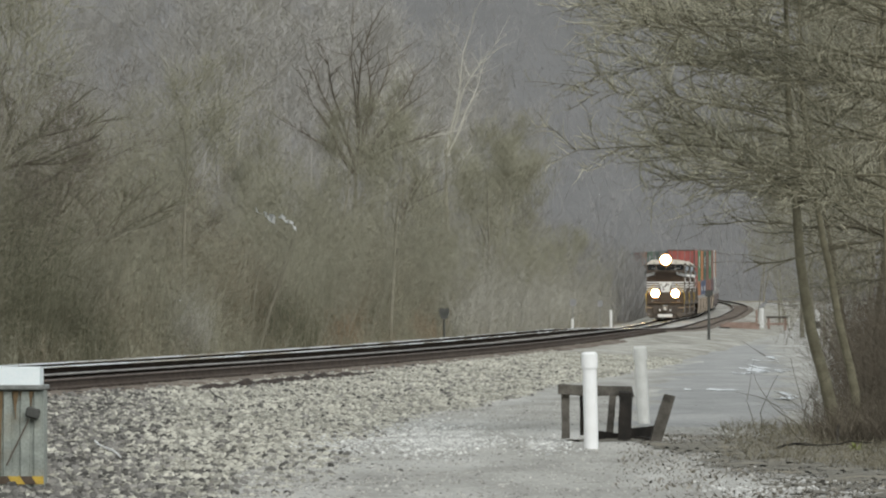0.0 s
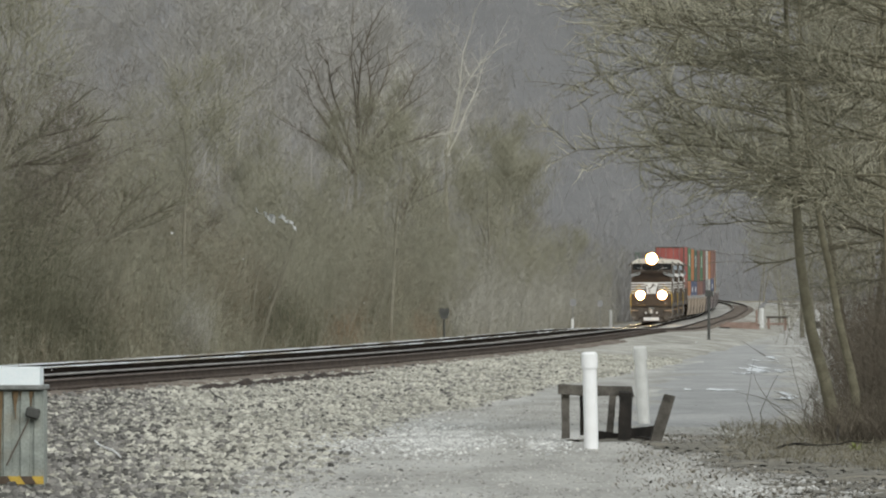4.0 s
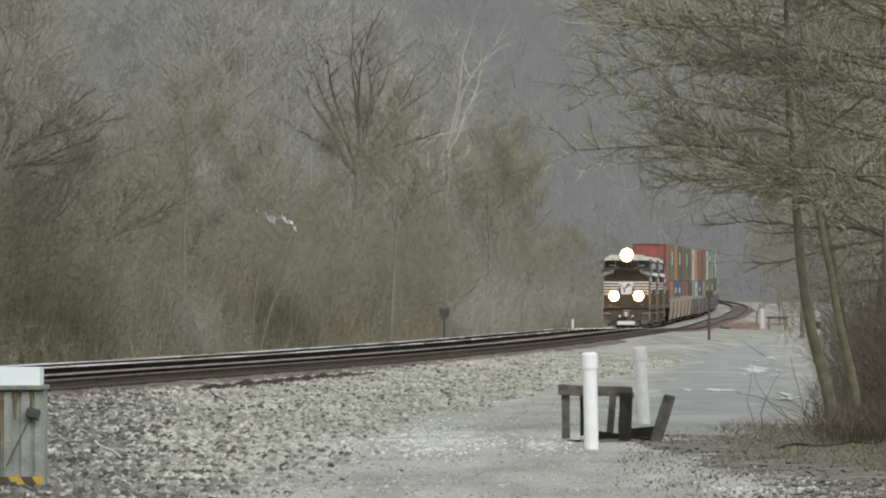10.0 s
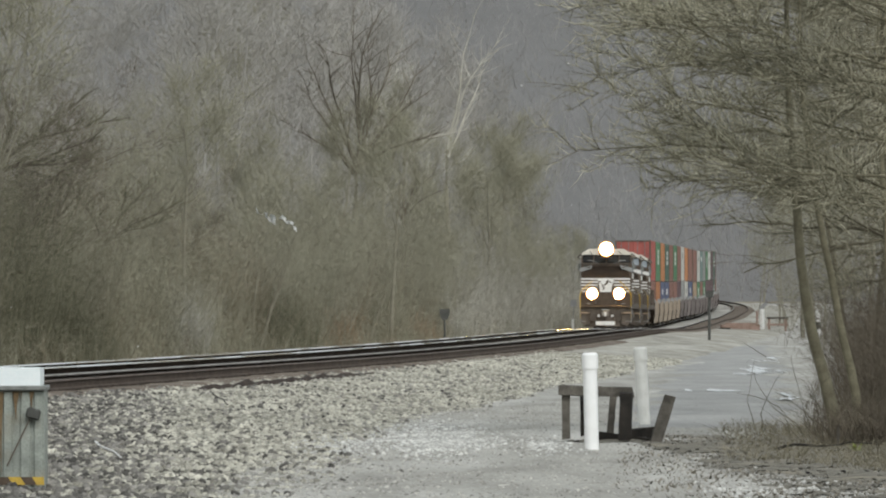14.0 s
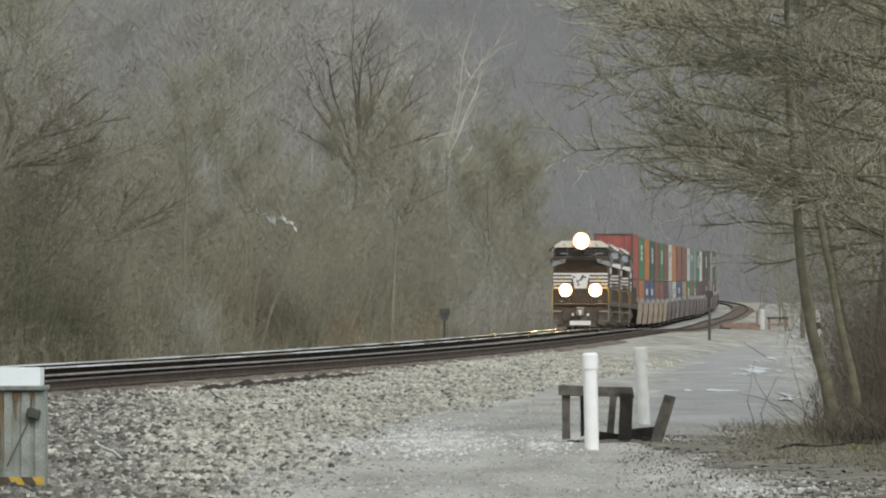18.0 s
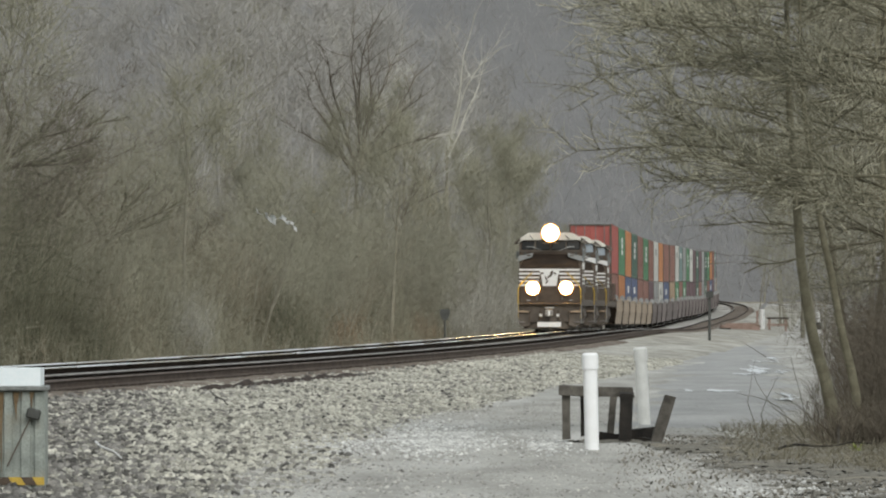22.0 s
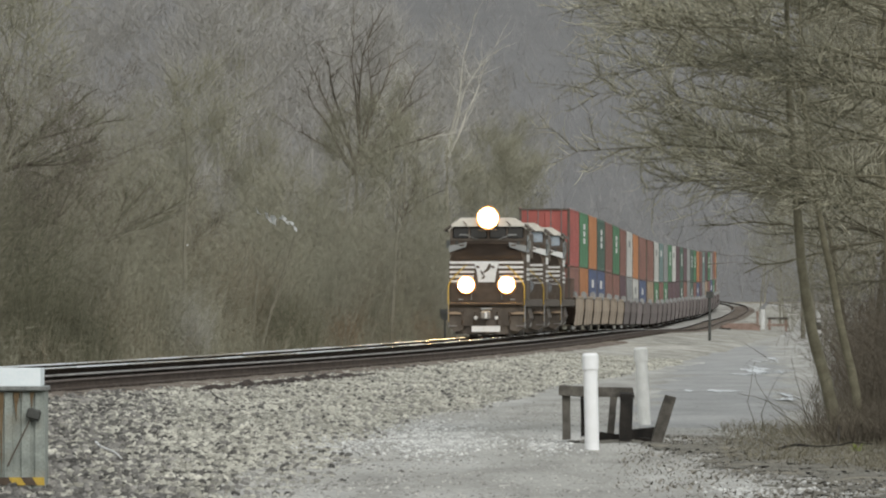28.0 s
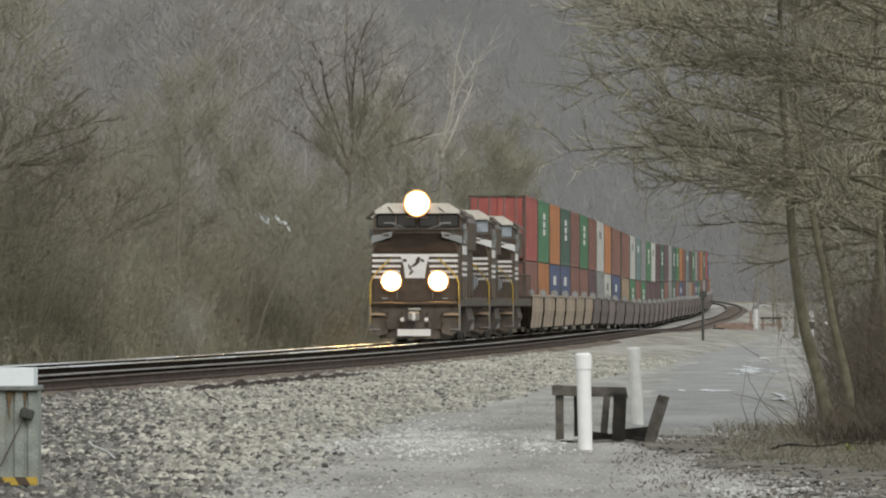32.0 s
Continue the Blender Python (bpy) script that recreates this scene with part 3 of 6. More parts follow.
def locomotive(lit):
    """A six-axle road diesel, front at y = 0, 19.1 m long, z = 0 at the rail tops."""
    lo = thing("locomotive", Matrix(), "black diesel locomotive with white nose stripes and lit lamps" if lit else "black trailing diesel locomotive with white side stripes", "locomotive", "locomotives of the train")
    bm = bmesh.new()
    box(bm, -1.52, 1.52, 0.55, 18.9, 1.22, 1.55, 0.04)
    part("underframe", bm, M_DIRTYBLACK, lo)
    for y in (4.5, 14.3):
        bogie(lo, y, (-1.85, 0.0, 1.85), 0.53, 2.6)
    bm = bmesh.new()
    prism(bm, [(-1.35, 1.2), (1.35, 1.2), (1.45, 0.75), (1.2, 0.3), (-1.2, 0.3), (-1.45, 0.75)], 7.4, 11.4)
    part("fuel_tank", bm, M_DIRTYBLACK, lo)
    # pilot and plough
    bm = bmesh.new()
    prism(bm, [(-1.55, 1.3), (1.55, 1.3), (1.55, 0.95), (1.25, 0.45), (-1.25, 0.45), (-1.55, 0.95)], 0.15, 0.6)
    part("pilot", bm, M_DIRTYBLACK, lo)
    bm = bmesh.new()
    a = [(-1.28, 0.5, 0.12), (-1.28, 0.5, 0.72), (0, -0.12, 0.68), (0, -0.22, 0.10), (1.28, 0.5, 0.72), (1.28, 0.5, 0.12)]
    quad(bm, (a[0], a[3], a[2], a[1]))
    quad(bm, (a[3], a[5], a[4], a[2]))
    quad(bm, ((-1.28, 0.56, 0.12), (0, -0.1, 0.1), (0, -0.04, 0.68), (-1.28, 0.56, 0.72)))
    quad(bm, ((0, -0.1, 0.1), (1.28, 0.56, 0.12), (1.28, 0.56, 0.72), (0, -0.04, 0.68)))
    plough = part("snowplough", bm, M_DIRTYBLACK, lo)
    if lit:
        bm = bmesh.new()
        box(bm, -0.58, 0.58, -0.30, -0.275, 0.20, 0.44, 0.006)
        part("plough_stripe", bm, M_WHITE, plough, "white painted bar")
    bm = bmesh.new()
    box(bm, -0.13, 0.13, -0.42, 0.2, 0.76, 1.02, 0.05)
    box(bm, -0.2, 0.2, -0.55, -0.36, 0.72, 1.06, 0.06)
    part("coupler", bm, M_BOGIE, lo, "worn grey coupler")
    for x in (-0.95, -0.45, 0.45, 0.95):
        bm = bmesh.new()
        bent(bm, ((x, 0.12, 1.0), (x * 1.02, -0.1, 0.86), (x * 1.03, -0.13, 0.7), (x * 1.03, -0.05, 0.5)), (0.028,) * 4)
        part("air_hose", bm, M_BLACK, lo)
    bm = bmesh.new()
    box(bm, -1.5, 1.5, -0.05, 0.3, 1.28, 1.40, 0.03)
    part("anticlimber", bm, M_BLACK, lo)
    for s in (-1, 1):
        bm = bmesh.new()
        for k in range(4):
            box(bm, s * 1.38 - 0.17, s * 1.38 + 0.17, 0.02 + 0.09 * k, 0.36 + 0.09 * k, 0.42 + 0.27 * k, 0.46 + 0.27 * k)
        box(bm, s * 1.56 - 0.015, s * 1.56 + 0.015, 0.0, 0.6, 0.4, 1.3)
        part("step_ladder", bm, M_BOGIE, lo, "dusty grey step ladder")
        bm = bmesh.new()
        x = s * 1.55
        bent(bm, ((x, 0.05, 0.62), (x, 0.05, 2.05), (s * 1.42, 0.06, 2.32), (s * 1.08, 0.1, 2.68), (s * 0.84, 0.16, 2.90)), (0.028,) * 5)
        part("handrail", bm, M_YELLOW, lo, "yellow painted grab rail")
    # nose: wide cab nose with sloping top
    bm = bmesh.new()
    prof = [(0.28, 1.42), (0.28, 2.95), (0.42, 3.12), (1.75, 3.78), (1.75, 1.42)]
    a = [bm.verts.new((-1.52, y, z)) for y, z in prof]
    b = [bm.verts.new((1.52, y, z)) for y, z in prof]
    for i in range(5):
        bm.faces.new((a[i], a[(i + 1) % 5], b[(i + 1) % 5], b[i]))
    bm.faces.new(a[::-1])
    bm.faces.new(b)
    bmesh.ops.bevel(bm, geom=[e for e in bm.edges if abs(e.verts[0].co.y - e.verts[1].co.y) > 0.1 or (e.verts[0].co.y < 0.5 and e.verts[1].co.y < 0.5 and abs(e.verts[0].co.z - e.verts[1].co.z) > 0.1)], offset=0.09, segments=2, affect="EDGES")
    nose = part("nose", bm, M_BLACK, lo)
    for k in range(5):
        z = 3.02 - 0.19 * k
        for s in (-1, 1):
            if k == 0:
                x0, x1 = 0.0, 1.5
            else:
                x0, x1 = 0.44 + 0.03 * k, 1.5
            bm = bmesh.new()
            box(bm, min(s * x0, s * x1), max(s * x0, s * x1), 0.262, 0.284, z - 0.045, z + 0.045)
            part("nose_stripe", bm, M_WHITE, nose, "white painted stripe")
    bm = bmesh.new()
    pts = [(-0.5, 2.98), (0.5, 2.98), (0.40, 2.66), (0.34, 2.22), (-0.34, 2.22), (-0.40, 2.66)]
    f = [bm.verts.new((x, 0.256, z)) for x, z in pts]
    g = [bm.verts.new((x, 0.283, z)) for x, z in pts]
    bm.faces.new(f)
    for i in range(6):
        bm.faces.new((f[i], f[(i + 1) % 6], g[(i + 1) % 6], g[i]))
    emblem = part("emblem", bm, M_WHITE, nose, "white emblem panel with a dark plain shape")
    bm = bmesh.new()
    for x, z, w, h, turn in ((0.10, 2.84, 0.07, 0.15, 20), (0.0, 2.70, 0.05, 0.16, 55), (-0.18, 2.60, 0.04, 0.13, -25), (-0.13, 2.42, 0.04, 0.11, 40), (0.26, 2.84, 0.05, 0.08, -50), (-0.36, 2.84, 0.08, 0.05, 10)):
        ring = [Vector((w * math.cos(6.2832 * k / 12), 0, h * math.sin(6.2832 * k / 12))) for k in range(12)]
        ring = [Matrix.Rotation(radians(turn), 3, "Y") @ v + Vector((x, 0, z)) for v in ring]
        prism(bm, [(v.x, v.z) for v in ring], 0.246, 0.258)
    part("emblem_shape", bm, M_BLACK, emblem)
    # nose door and grab irons
    for s in (-1, 1):
        bm = bmesh.new()
        tube(bm, (s * 0.62, 0.22, 1.5), (s * 0.62, 0.22, 1.85), 0.018, n=5)
        part("grab_iron", bm, M_GREYMETAL, nose)
    # cab
    bm = bmesh.new()
    prism(bm, [(-1.56, 1.55), (1.56, 1.55), (1.56, 4.36), (1.12, 4.70), (0.5, 4.82), (-0.5, 4.82), (-1.12, 4.70), (-1.56, 4.36)], 1.72, 4.5)
    cab = part("cab", bm, M_BLACK, lo)
    bm = bmesh.new()
    prism(bm, [(-1.64, 4.36), (-1.14, 4.735), (-0.5, 4.86), (0.5, 4.86), (1.14, 4.735), (1.64, 4.36), (1.64, 4.32), (1.12, 4.70), (0.5, 4.82), (-0.5, 4.82), (-1.12, 4.70), (-1.64, 4.32)], 1.55, 4.6)
    part("cab_roof", bm, M_CREAM, cab, "cream painted cab roof")
    bm = bmesh.new()
    prism(bm, [(-1.58, 4.50), (1.58, 4.50), (1.56, 4.56), (1.08, 4.86), (-1.08, 4.86), (-1.56, 4.56)], 1.50, 1.71)
    visor = part("visor", bm, M_CREAM, cab, "cream painted visor over the windshield")
    for x, tip in ((-1.02, -0.86), (0.74, 0.94)):
        bm = bmesh.new()
        tube(bm, (x, 1.47, 4.72), (tip, 1.47, 4.54), 0.022, n=6)
        part("grab_iron", bm, M_BLACK, visor)
    for s in (-1, 1):
        bm = bmesh.new()
        prism(bm, [(s * 1.50, 4.62), (s * 1.80, 4.36), (s * 1.80, 4.31), (s * 1.50, 4.52)], 1.46, 4.55)
        part("rain_gutter", bm, M_DIRTYBLACK, cab, "dark roof overhang")
    for x0, x1 in ((-1.44, -0.80), (-0.74, -0.05), (0.05, 0.74), (0.80, 1.44)):
        bm = bmesh.new()
        box(bm, x0, x1, 1.685, 1.73, 4.02, 4.46, 0.03)
        part("windshield", bm, M_GLASS if lit else M_SIDEGLASS, cab, "dark windshield pane" if lit else "windshield pane with the sky's reflection painted pale")
    bm = bmesh.new()
    for x in (-1.52, -0.77, 0.0, 0.77, 1.52):
        box(bm, x - 0.04, x + 0.04, 1.65, 1.72, 3.96, 4.52)
    box(bm, -1.56, 1.56, 1.65, 1.72, 3.92, 4.00)
    part("windshield_frame", bm, M_DIRTYBLACK, cab)
    for s in (-1, 1):
        bm = bmesh.new()
        tube(bm, (s * 0.42, 1.63, 3.98), (s * 0.98, 1.63, 4.17), 0.014, n=5)
        box(bm, s * 0.98 - 0.20, s * 0.98 + 0.20, 1.60, 1.63, 4.14, 4.18, 0.006)
        part("wiper", bm, M_BOX["grey"], cab, "pale windshield wiper")
    for s in (-1, 1):
        bm = bmesh.new()
        box(bm, s * 1.575 - 0.02, s * 1.575 + 0.02, 2.2, 3.0, 3.45, 4.15, 0.01)
        part("side_window", bm, M_SIDEGLASS, cab)
        bm = bmesh.new()
        box(bm, s * 1.575 - 0.02, s * 1.575 + 0.02, 3.15, 3.95, 3.45, 4.15, 0.01)
        part("side_window", bm, M_SIDEGLASS, cab)
        bm = bmesh.new()
        box(bm, s * 1.66 - 0.07, s * 1.66 + 0.07, 2.02, 2.08, 3.6, 3.95, 0.01)
        part("mirror", bm, M_GREYMETAL, cab)
        bm = bmesh.new()
        box(bm, s * 1.572 - 0.012, s * 1.572 + 0.012, 2.0, 4.3, 3.06, 3.36)
        part("side_panel", bm, M_WHITE, cab, "white panel under the side windows")
        for k in range(3):
            bm = bmesh.new()
            box(bm, s * 1.57 - 0.012, s * 1.57 + 0.012, 1.8, 4.45, 2.3 + 0.2 * k, 2.4 + 0.2 * k)
            part("side_stripe", bm, M_WHITE, cab, "white painted stripe")
    for s in (-1, 1):
        bm = bmesh.new()
        prism(bm, [(s * 0.86, 3.86), (s * 0.90, 3.66), (s * 1.58, 3.44), (s * 1.58, 3.70)], 1.1, 1.6)
        board = part("number_board", bm, M_BOX["grey"] if lit else M_WHITE, nose, "slanted pale grey board" if lit else "slanted white board")
        bm = bmesh.new()
        box(bm, s * 1.06 - 0.10, s * 1.06 + 0.10, 1.085, 1.1, 3.69, 3.76)
        part("dark_bar", bm, M_BLACK, board)
        bm = bmesh.new()
        box(bm, s * 1.26 - 0.06, s * 1.26 + 0.06, 1.085, 1.1, 3.75, 3.90)
        part("marker_lamp", bm, M_SIGNDARK, board, "dark marker lamp")
        bm = bmesh.new()
        prism(bm, [(s * 1.02, 0.92), (s * 1.55, 0.92), (s * 1.55, 1.0), (s * 1.30, 1.02), (s * 1.02, 0.97)], 0.0, 0.35)
        part("step_edge", bm, M_BOX["tan"], lo, "tan dusted step edge")
        bm = bmesh.new()
        prism(bm, [(s * 0.95, 0.86), (s * 1.52, 0.86), (s * 1.50, 0.35), (s * 1.28, 0.20), (s * 0.95, 0.30)], 0.10, 0.16)
        part("pilot_plate", bm, M_DIRTYBLACK, lo, "grimy pilot plate")
        # White here paints in a glint on the hose.
        bm = bmesh.new()
        box(bm, s * 0.42 - 0.07, s * 0.42 + 0.07, -0.14, -0.06, 0.70, 0.84, 0.02)
        part("hose_coupling", bm, M_WHITE, lo, "air hose coupling, white to paint in a glint")
        bm = bmesh.new()
        box(bm, s * 1.05 - 0.10, s * 1.05 + 0.10, 0.262, 0.284, 1.50, 1.54)
        part("nose_latch", bm, M_BOX["grey"], nose, "small pale latch")
    bm = bmesh.new()
    prism(bm, [(-0.84, 3.92), (0.84, 3.92), (1.40, 3.40), (1.46, 3.14), (-1.46, 3.14), (-1.40, 3.40)], 0.36, 0.41)
    for v in bm.verts:
        v.co.y += (v.co.z - 3.12) * 2.02 - 0.02
    part("nose_top_panel", bm, M_MATTE, nose, "dark panel on the sloping nose")
    bm = bmesh.new()
    box(bm, -0.22, 0.22, -0.1, 0.14, 1.10, 1.18, 0.02)
    part("uncoupling_lever", bm, M_BOX["grey"], lo, "pale uncoupling lever")
    # The pin is white to paint in a glint on the coupler.
    bm = bmesh.new()
    box(bm, -0.05, 0.06, -0.60, -0.52, 0.74, 1.0, 0.02)
    part("coupler_pin", bm, M_WHITE, lo, "coupler pin, white to paint in a glint")
    bm = bmesh.new()
    box(bm, -0.42, 0.42, 1.38, 1.6, 4.5, 5.14 if lit else 4.84, 0.06)
    # Lip added below the lamp to keep its light off the nose.
    box(bm, -0.4, 0.4, 1.1, 1.42, 4.32, 4.37, 0.01)
    part("headlamp_housing", bm, M_BLACK, cab)
    # Lens disc wider than a real lamp, so its bloom is in the shape.
    bm = bmesh.new()
    tube(bm, (0, 1.36, 4.85 if lit else 4.66), (0, 1.375, 4.85 if lit else 4.66), 0.40 if lit else 0.13, n=28)
    part("headlamp", bm, M_LAMP if lit else M_SIDEGLASS, cab, "lit warm white headlamp" if lit else "unlit headlamp lens")
    if lit:
        # Ring added for the halo; the lamp has no glowing rim.
        bm = bmesh.new()
        tube(bm, (0, 1.365, 4.85), (0, 1.385, 4.85), 0.47, n=28)
        part("lamp_rim", bm, M_LAMPHALO, cab, "orange ring painting in the lamp's halo")
    for s in (-1, 1):
        bm = bmesh.new()
        tube(bm, (s * 0.82, 0.12, 2.12), (s * 0.82, 0.28, 2.12), 0.30, 0.24, n=18)
        part("ditch_lamp_housing", bm, M_BLACK, nose)
        # This lens is widened for bloom too.
        bm = bmesh.new()
        tube(bm, (s * 0.82, 0.105, 2.12), (s * 0.82, 0.118, 2.12), 0.315, n=24)
        part("ditch_lamp", bm, M_LAMP if lit else M_SIDEGLASS, nose, "lit warm white ditch lamp" if lit else "unlit ditch lamp lens")
        if lit:
            bm = bmesh.new()
            tube(bm, (s * 0.82, 0.110, 2.12), (s * 0.82, 0.125, 2.12), 0.37, n=24)
            part("lamp_rim", bm, M_LAMPHALO, nose, "orange ring painting in the lamp's halo")
    # long hood
    bm = bmesh.new()
    prism(bm, [(-1.0, 1.55), (1.0, 1.55), (1.0, 4.2), (0.75, 4.5), (-0.75, 4.5), (-1.0, 4.2)], 4.5, 12.4)
    hood = part("long_hood", bm, M_BLACK, lo)
    bm = bmesh.new()
    prism(bm, [(-1.12, 3.3), (1.12, 3.3), (1.16, 4.3), (0.9, 4.62), (-0.9, 4.62), (-1.16, 4.3)], 12.4, 18.3)
    box(bm, -1.0, 1.0, 12.4, 18.3, 1.55, 3.3, 0.02)
    part("radiator_cab", bm, M_BLACK, lo)
    for k in range(6):
        for s in (-1, 1):
            bm = bmesh.new()
            box(bm, s * 1.01 - 0.015, s * 1.01 + 0.015, 4.9 + 1.25 * k, 5.95 + 1.25 * k, 1.8, 3.9, 0.01)
            part("hood_door", bm, M_DIRTYBLACK, hood)
    for y in (6.5, 13.9, 16.2):
        bm = bmesh.new()
        tube(bm, (0, y, 4.45), (0, y, 4.78), 0.62, n=16)
        part("roof_fan", bm, M_DIRTYBLACK, lo)
    bm = bmesh.new()
    box(bm, -0.25, 0.25, 8.8, 9.8, 4.45, 4.75, 0.03)
    part("exhaust_stack", bm, M_DIRTYBLACK, lo)
    for s in (-1, 1):
        for k in range(9):
            y = 5.2 + 1.6 * k
            bm = bmesh.new()
            tube(bm, (s * 1.5, y, 1.5), (s * 1.5, y, 2.55), 0.022, n=5)
            part("rail_post", bm, M_YELLOW if k == 0 else M_DIRTYBLACK, lo)
        bm = bmesh.new()
        tube(bm, (s * 1.5, 5.2, 2.55), (s * 1.5, 18.0, 2.55), 0.02, n=5)
        part("walkway_rail", bm, M_DIRTYBLACK, lo)
    bm = bmesh.new()
    tube(bm, (-0.35, 2.9, 4.84), (-0.35, 2.9, 5.0), 0.02, n=5)
    for d in (-0.12, 0.0, 0.12):
        tube(bm, (-0.35 + d, 2.6, 5.0), (-0.35 + d, 3.0, 5.0), 0.025, 0.07, n=8)
    part("horn", bm, M_GREYMETAL, lo)
    return lo


lead = locomotive(True)
second = locomotive(False)


def shift_children(lo, dy):
    for ch in lo.children:
        ch.matrix_basis = Matrix.Translation((0, dy, 0)) @ ch.matrix_basis


for lo in (lead, second):
    shift_children(lo, -9.55)
third = copy_thing(second, Matrix())
for i, lo in enumerate((lead, second, third)):
    MOVING.append((lo, 9.65 + 19.3 * i, 7.2, 0.0))



def well_car(material, label, pitch):
    """A low well between two bogies, middle at y = 0; the boxes sit 0.35 m above the rails."""
    w = thing("well_car", Matrix(), label, "rail car", "well cars of the train")
    L = pitch / 2
    for s in (-1, 1):
        bm = bmesh.new()
        prism(bm, [(s * 1.48, 1.70), (s * 1.48, 0.98), (s * 1.40, 0.30), (s * 1.34, 0.30), (s * 1.40, 0.98), (s * 1.40, 1.70)], -L + 0.75, L - 0.75)
        side = part("side_sill", bm, material, w)
        bm = bmesh.new()
        box(bm, s * 1.45 - 0.07, s * 1.45 + 0.07, -L + 0.72, L - 0.72, 1.64, 1.72, 0.02)
        part("top_chord", bm, material, side)
        # Black posts added to paint in the shaded gap between cars.
        for y in (-L + 0.70, L - 0.76):
            bm = bmesh.new()
            prism(bm, [(s * 1.51, 1.66), (s * 1.51, 0.98), (s * 1.42, 0.28), (s * 1.24, 0.28), (s * 1.30, 0.98), (s * 1.30, 1.66)], y, y + 0.06)
            part("end_post", bm, M_SHADESTEEL, side, "black post painting in the shaded gap between cars")
        for y in (-L + 1.0, 0.0, L - 1.0):
            bm = bmesh.new()
            box(bm, s * 1.49 - 0.02, s * 1.49 + 0.02, y - 0.12, y + 0.12, 1.0, 1.63, 0.015)
            part("side_post", bm, material, side)
    bm = bmesh.new()
    box(bm, -1.29, 1.29, -L + 0.8, L - 0.8, 0.28, 0.36)
    part("well_floor", bm, material, w)
    for s in (-1, 1):
        bm = bmesh.new()
        box(bm, -1.2, 1.2, s * (L - 0.5) - 0.4, s * (L - 0.5) + 0.4, 1.02, 1.2, 0.02)
        box(bm, -0.2, 0.2, s * (L - 0.1) - 0.14, s * (L - 0.1) + 0.14, 0.8, 1.12, 0.03)
        # This bulkhead is added to darken the gap.
        box(bm, -1.38, 1.38, s * (L - 0.62) - 0.10, s * (L - 0.62) + 0.10, 0.34, 1.66, 0.02)
        end = part("end_platform", bm, M_SHADESTEEL, w, "end platform blackened as the shaded gap between cars")
        for x in (-1.46, 1.46):
            bm = bmesh.new()
            prism(bm, [(x - 0.09, 1.60), (x + 0.09, 1.60), (x + 0.12, 1.82), (x + 0.02, 1.97), (x - 0.10, 1.90)], s * (L - 1.05) - 0.24, s * (L - 1.05) + 0.24)
            part("guide_lug", bm, M_BOX["grey"], end, "pale corner guide")
    bogie(w, L, (-0.85, 0.85), 0.42, 1.15)
    return w


def container(colour, long_name, length=12.19):
    """A corrugated box, 2.44 m wide and 2.8 m high, middle at the origin, standing at z = 0."""
    c = thing("shipping_container", Matrix(), long_name, "container", "containers on the train")
    m = M_BOX[colour]
    L, W, H = length / 2, 1.22, 2.80
    bm = bmesh.new()
    n = 44
    for s in (-1, 1):
        prev = None
        for k in range(n * 2 + 1):
            y = -L + 0.12 + (2 * L - 0.24) * k / (2 * n)
            x = s * (W - 0.005 - (0.036 if (k // 2) % 2 else 0.0))
            cur = (bm.verts.new((x, y, 0.14)), bm.verts.new((x, y, H - 0.1)))
            if prev:
                bm.faces.new((prev[0], cur[0], cur[1], prev[1]))
            prev = cur
    for y in (-L + 0.05, L - 0.05):
        quad(bm, ((-W, y, 0.1), (W, y, 0.1), (W, y, H - 0.05), (-W, y, H - 0.05)))
    quad(bm, ((-W, -L, H - 0.03), (W, -L, H - 0.03), (W, L, H - 0.03), (-W, L, H - 0.03)))
    quad(bm, ((-W, -L, 0.1), (W, -L, 0.1), (W, L, 0.1), (-W, L, 0.1)))
    body = part("body", bm, m, c)
    for sx in (-1, 1):
        for sy in (-1, 1):
            bm = bmesh.new()
            box(bm, sx * (W - 0.06) - 0.06, sx * (W - 0.06) + 0.06, sy * (L - 0.07) - 0.07, sy * (L - 0.07) + 0.07, 0.0, H, 0.008)
            part("corner_post", bm, m, c)
        bm = bmesh.new()
        box(bm, sx * (W - 0.03) - 0.03, sx * (W - 0.03) + 0.03, -L + 0.1, L - 0.1, 0.02, 0.16)
        part("bottom_rail", bm, m, c)
        bm = bmesh.new()
        box(bm, sx * (W - 0.03) - 0.03, sx * (W - 0.03) + 0.03, -L + 0.1, L - 0.1, H - 0.11, H - 0.01)
        part("top_rail", bm, m, c)
    for sx in (-1, 1):
        bm = bmesh.new()
        box(bm, sx * 0.56 - 0.53, sx * 0.56 + 0.53, -L + 0.0, -L + 0.05, 0.16, H - 0.14, 0.012)
        door = part("door", bm, m, c)
        for dx in (-0.25, 0.25):
            bm = bmesh.new()
            tube(bm, (sx * 0.56 + dx, -L - 0.03, 0.12), (sx * 0.56 + dx, -L - 0.03, H - 0.08), 0.022, n=6)
            box(bm, sx * 0.56 + dx - 0.14, sx * 0.56 + dx + 0.02, -L - 0.06, -L - 0.03, 1.05, 1.11)
            part("lock_rod", bm, M_GREYMETAL, door)
        # Dark strip added to paint in the shaded gap to the next container.
        bm = bmesh.new()
        box(bm, sx * 1.17 - 0.055, sx * 1.17 + 0.055, -L - 0.012, -L + 0.004, 0.04, H - 0.04)
        part("door_seal", bm, M_DIRTYBLACK, door, "dark strip painting in the shaded gap between containers")
    bm = bmesh.new()
    box(bm, -1.2, 1.2, -L - 0.012, -L + 0.004, H - 0.09, H - 0.01)
    part("door_header", bm, M_DIRTYBLACK, c, "dark edge strip over the doors")
    return c


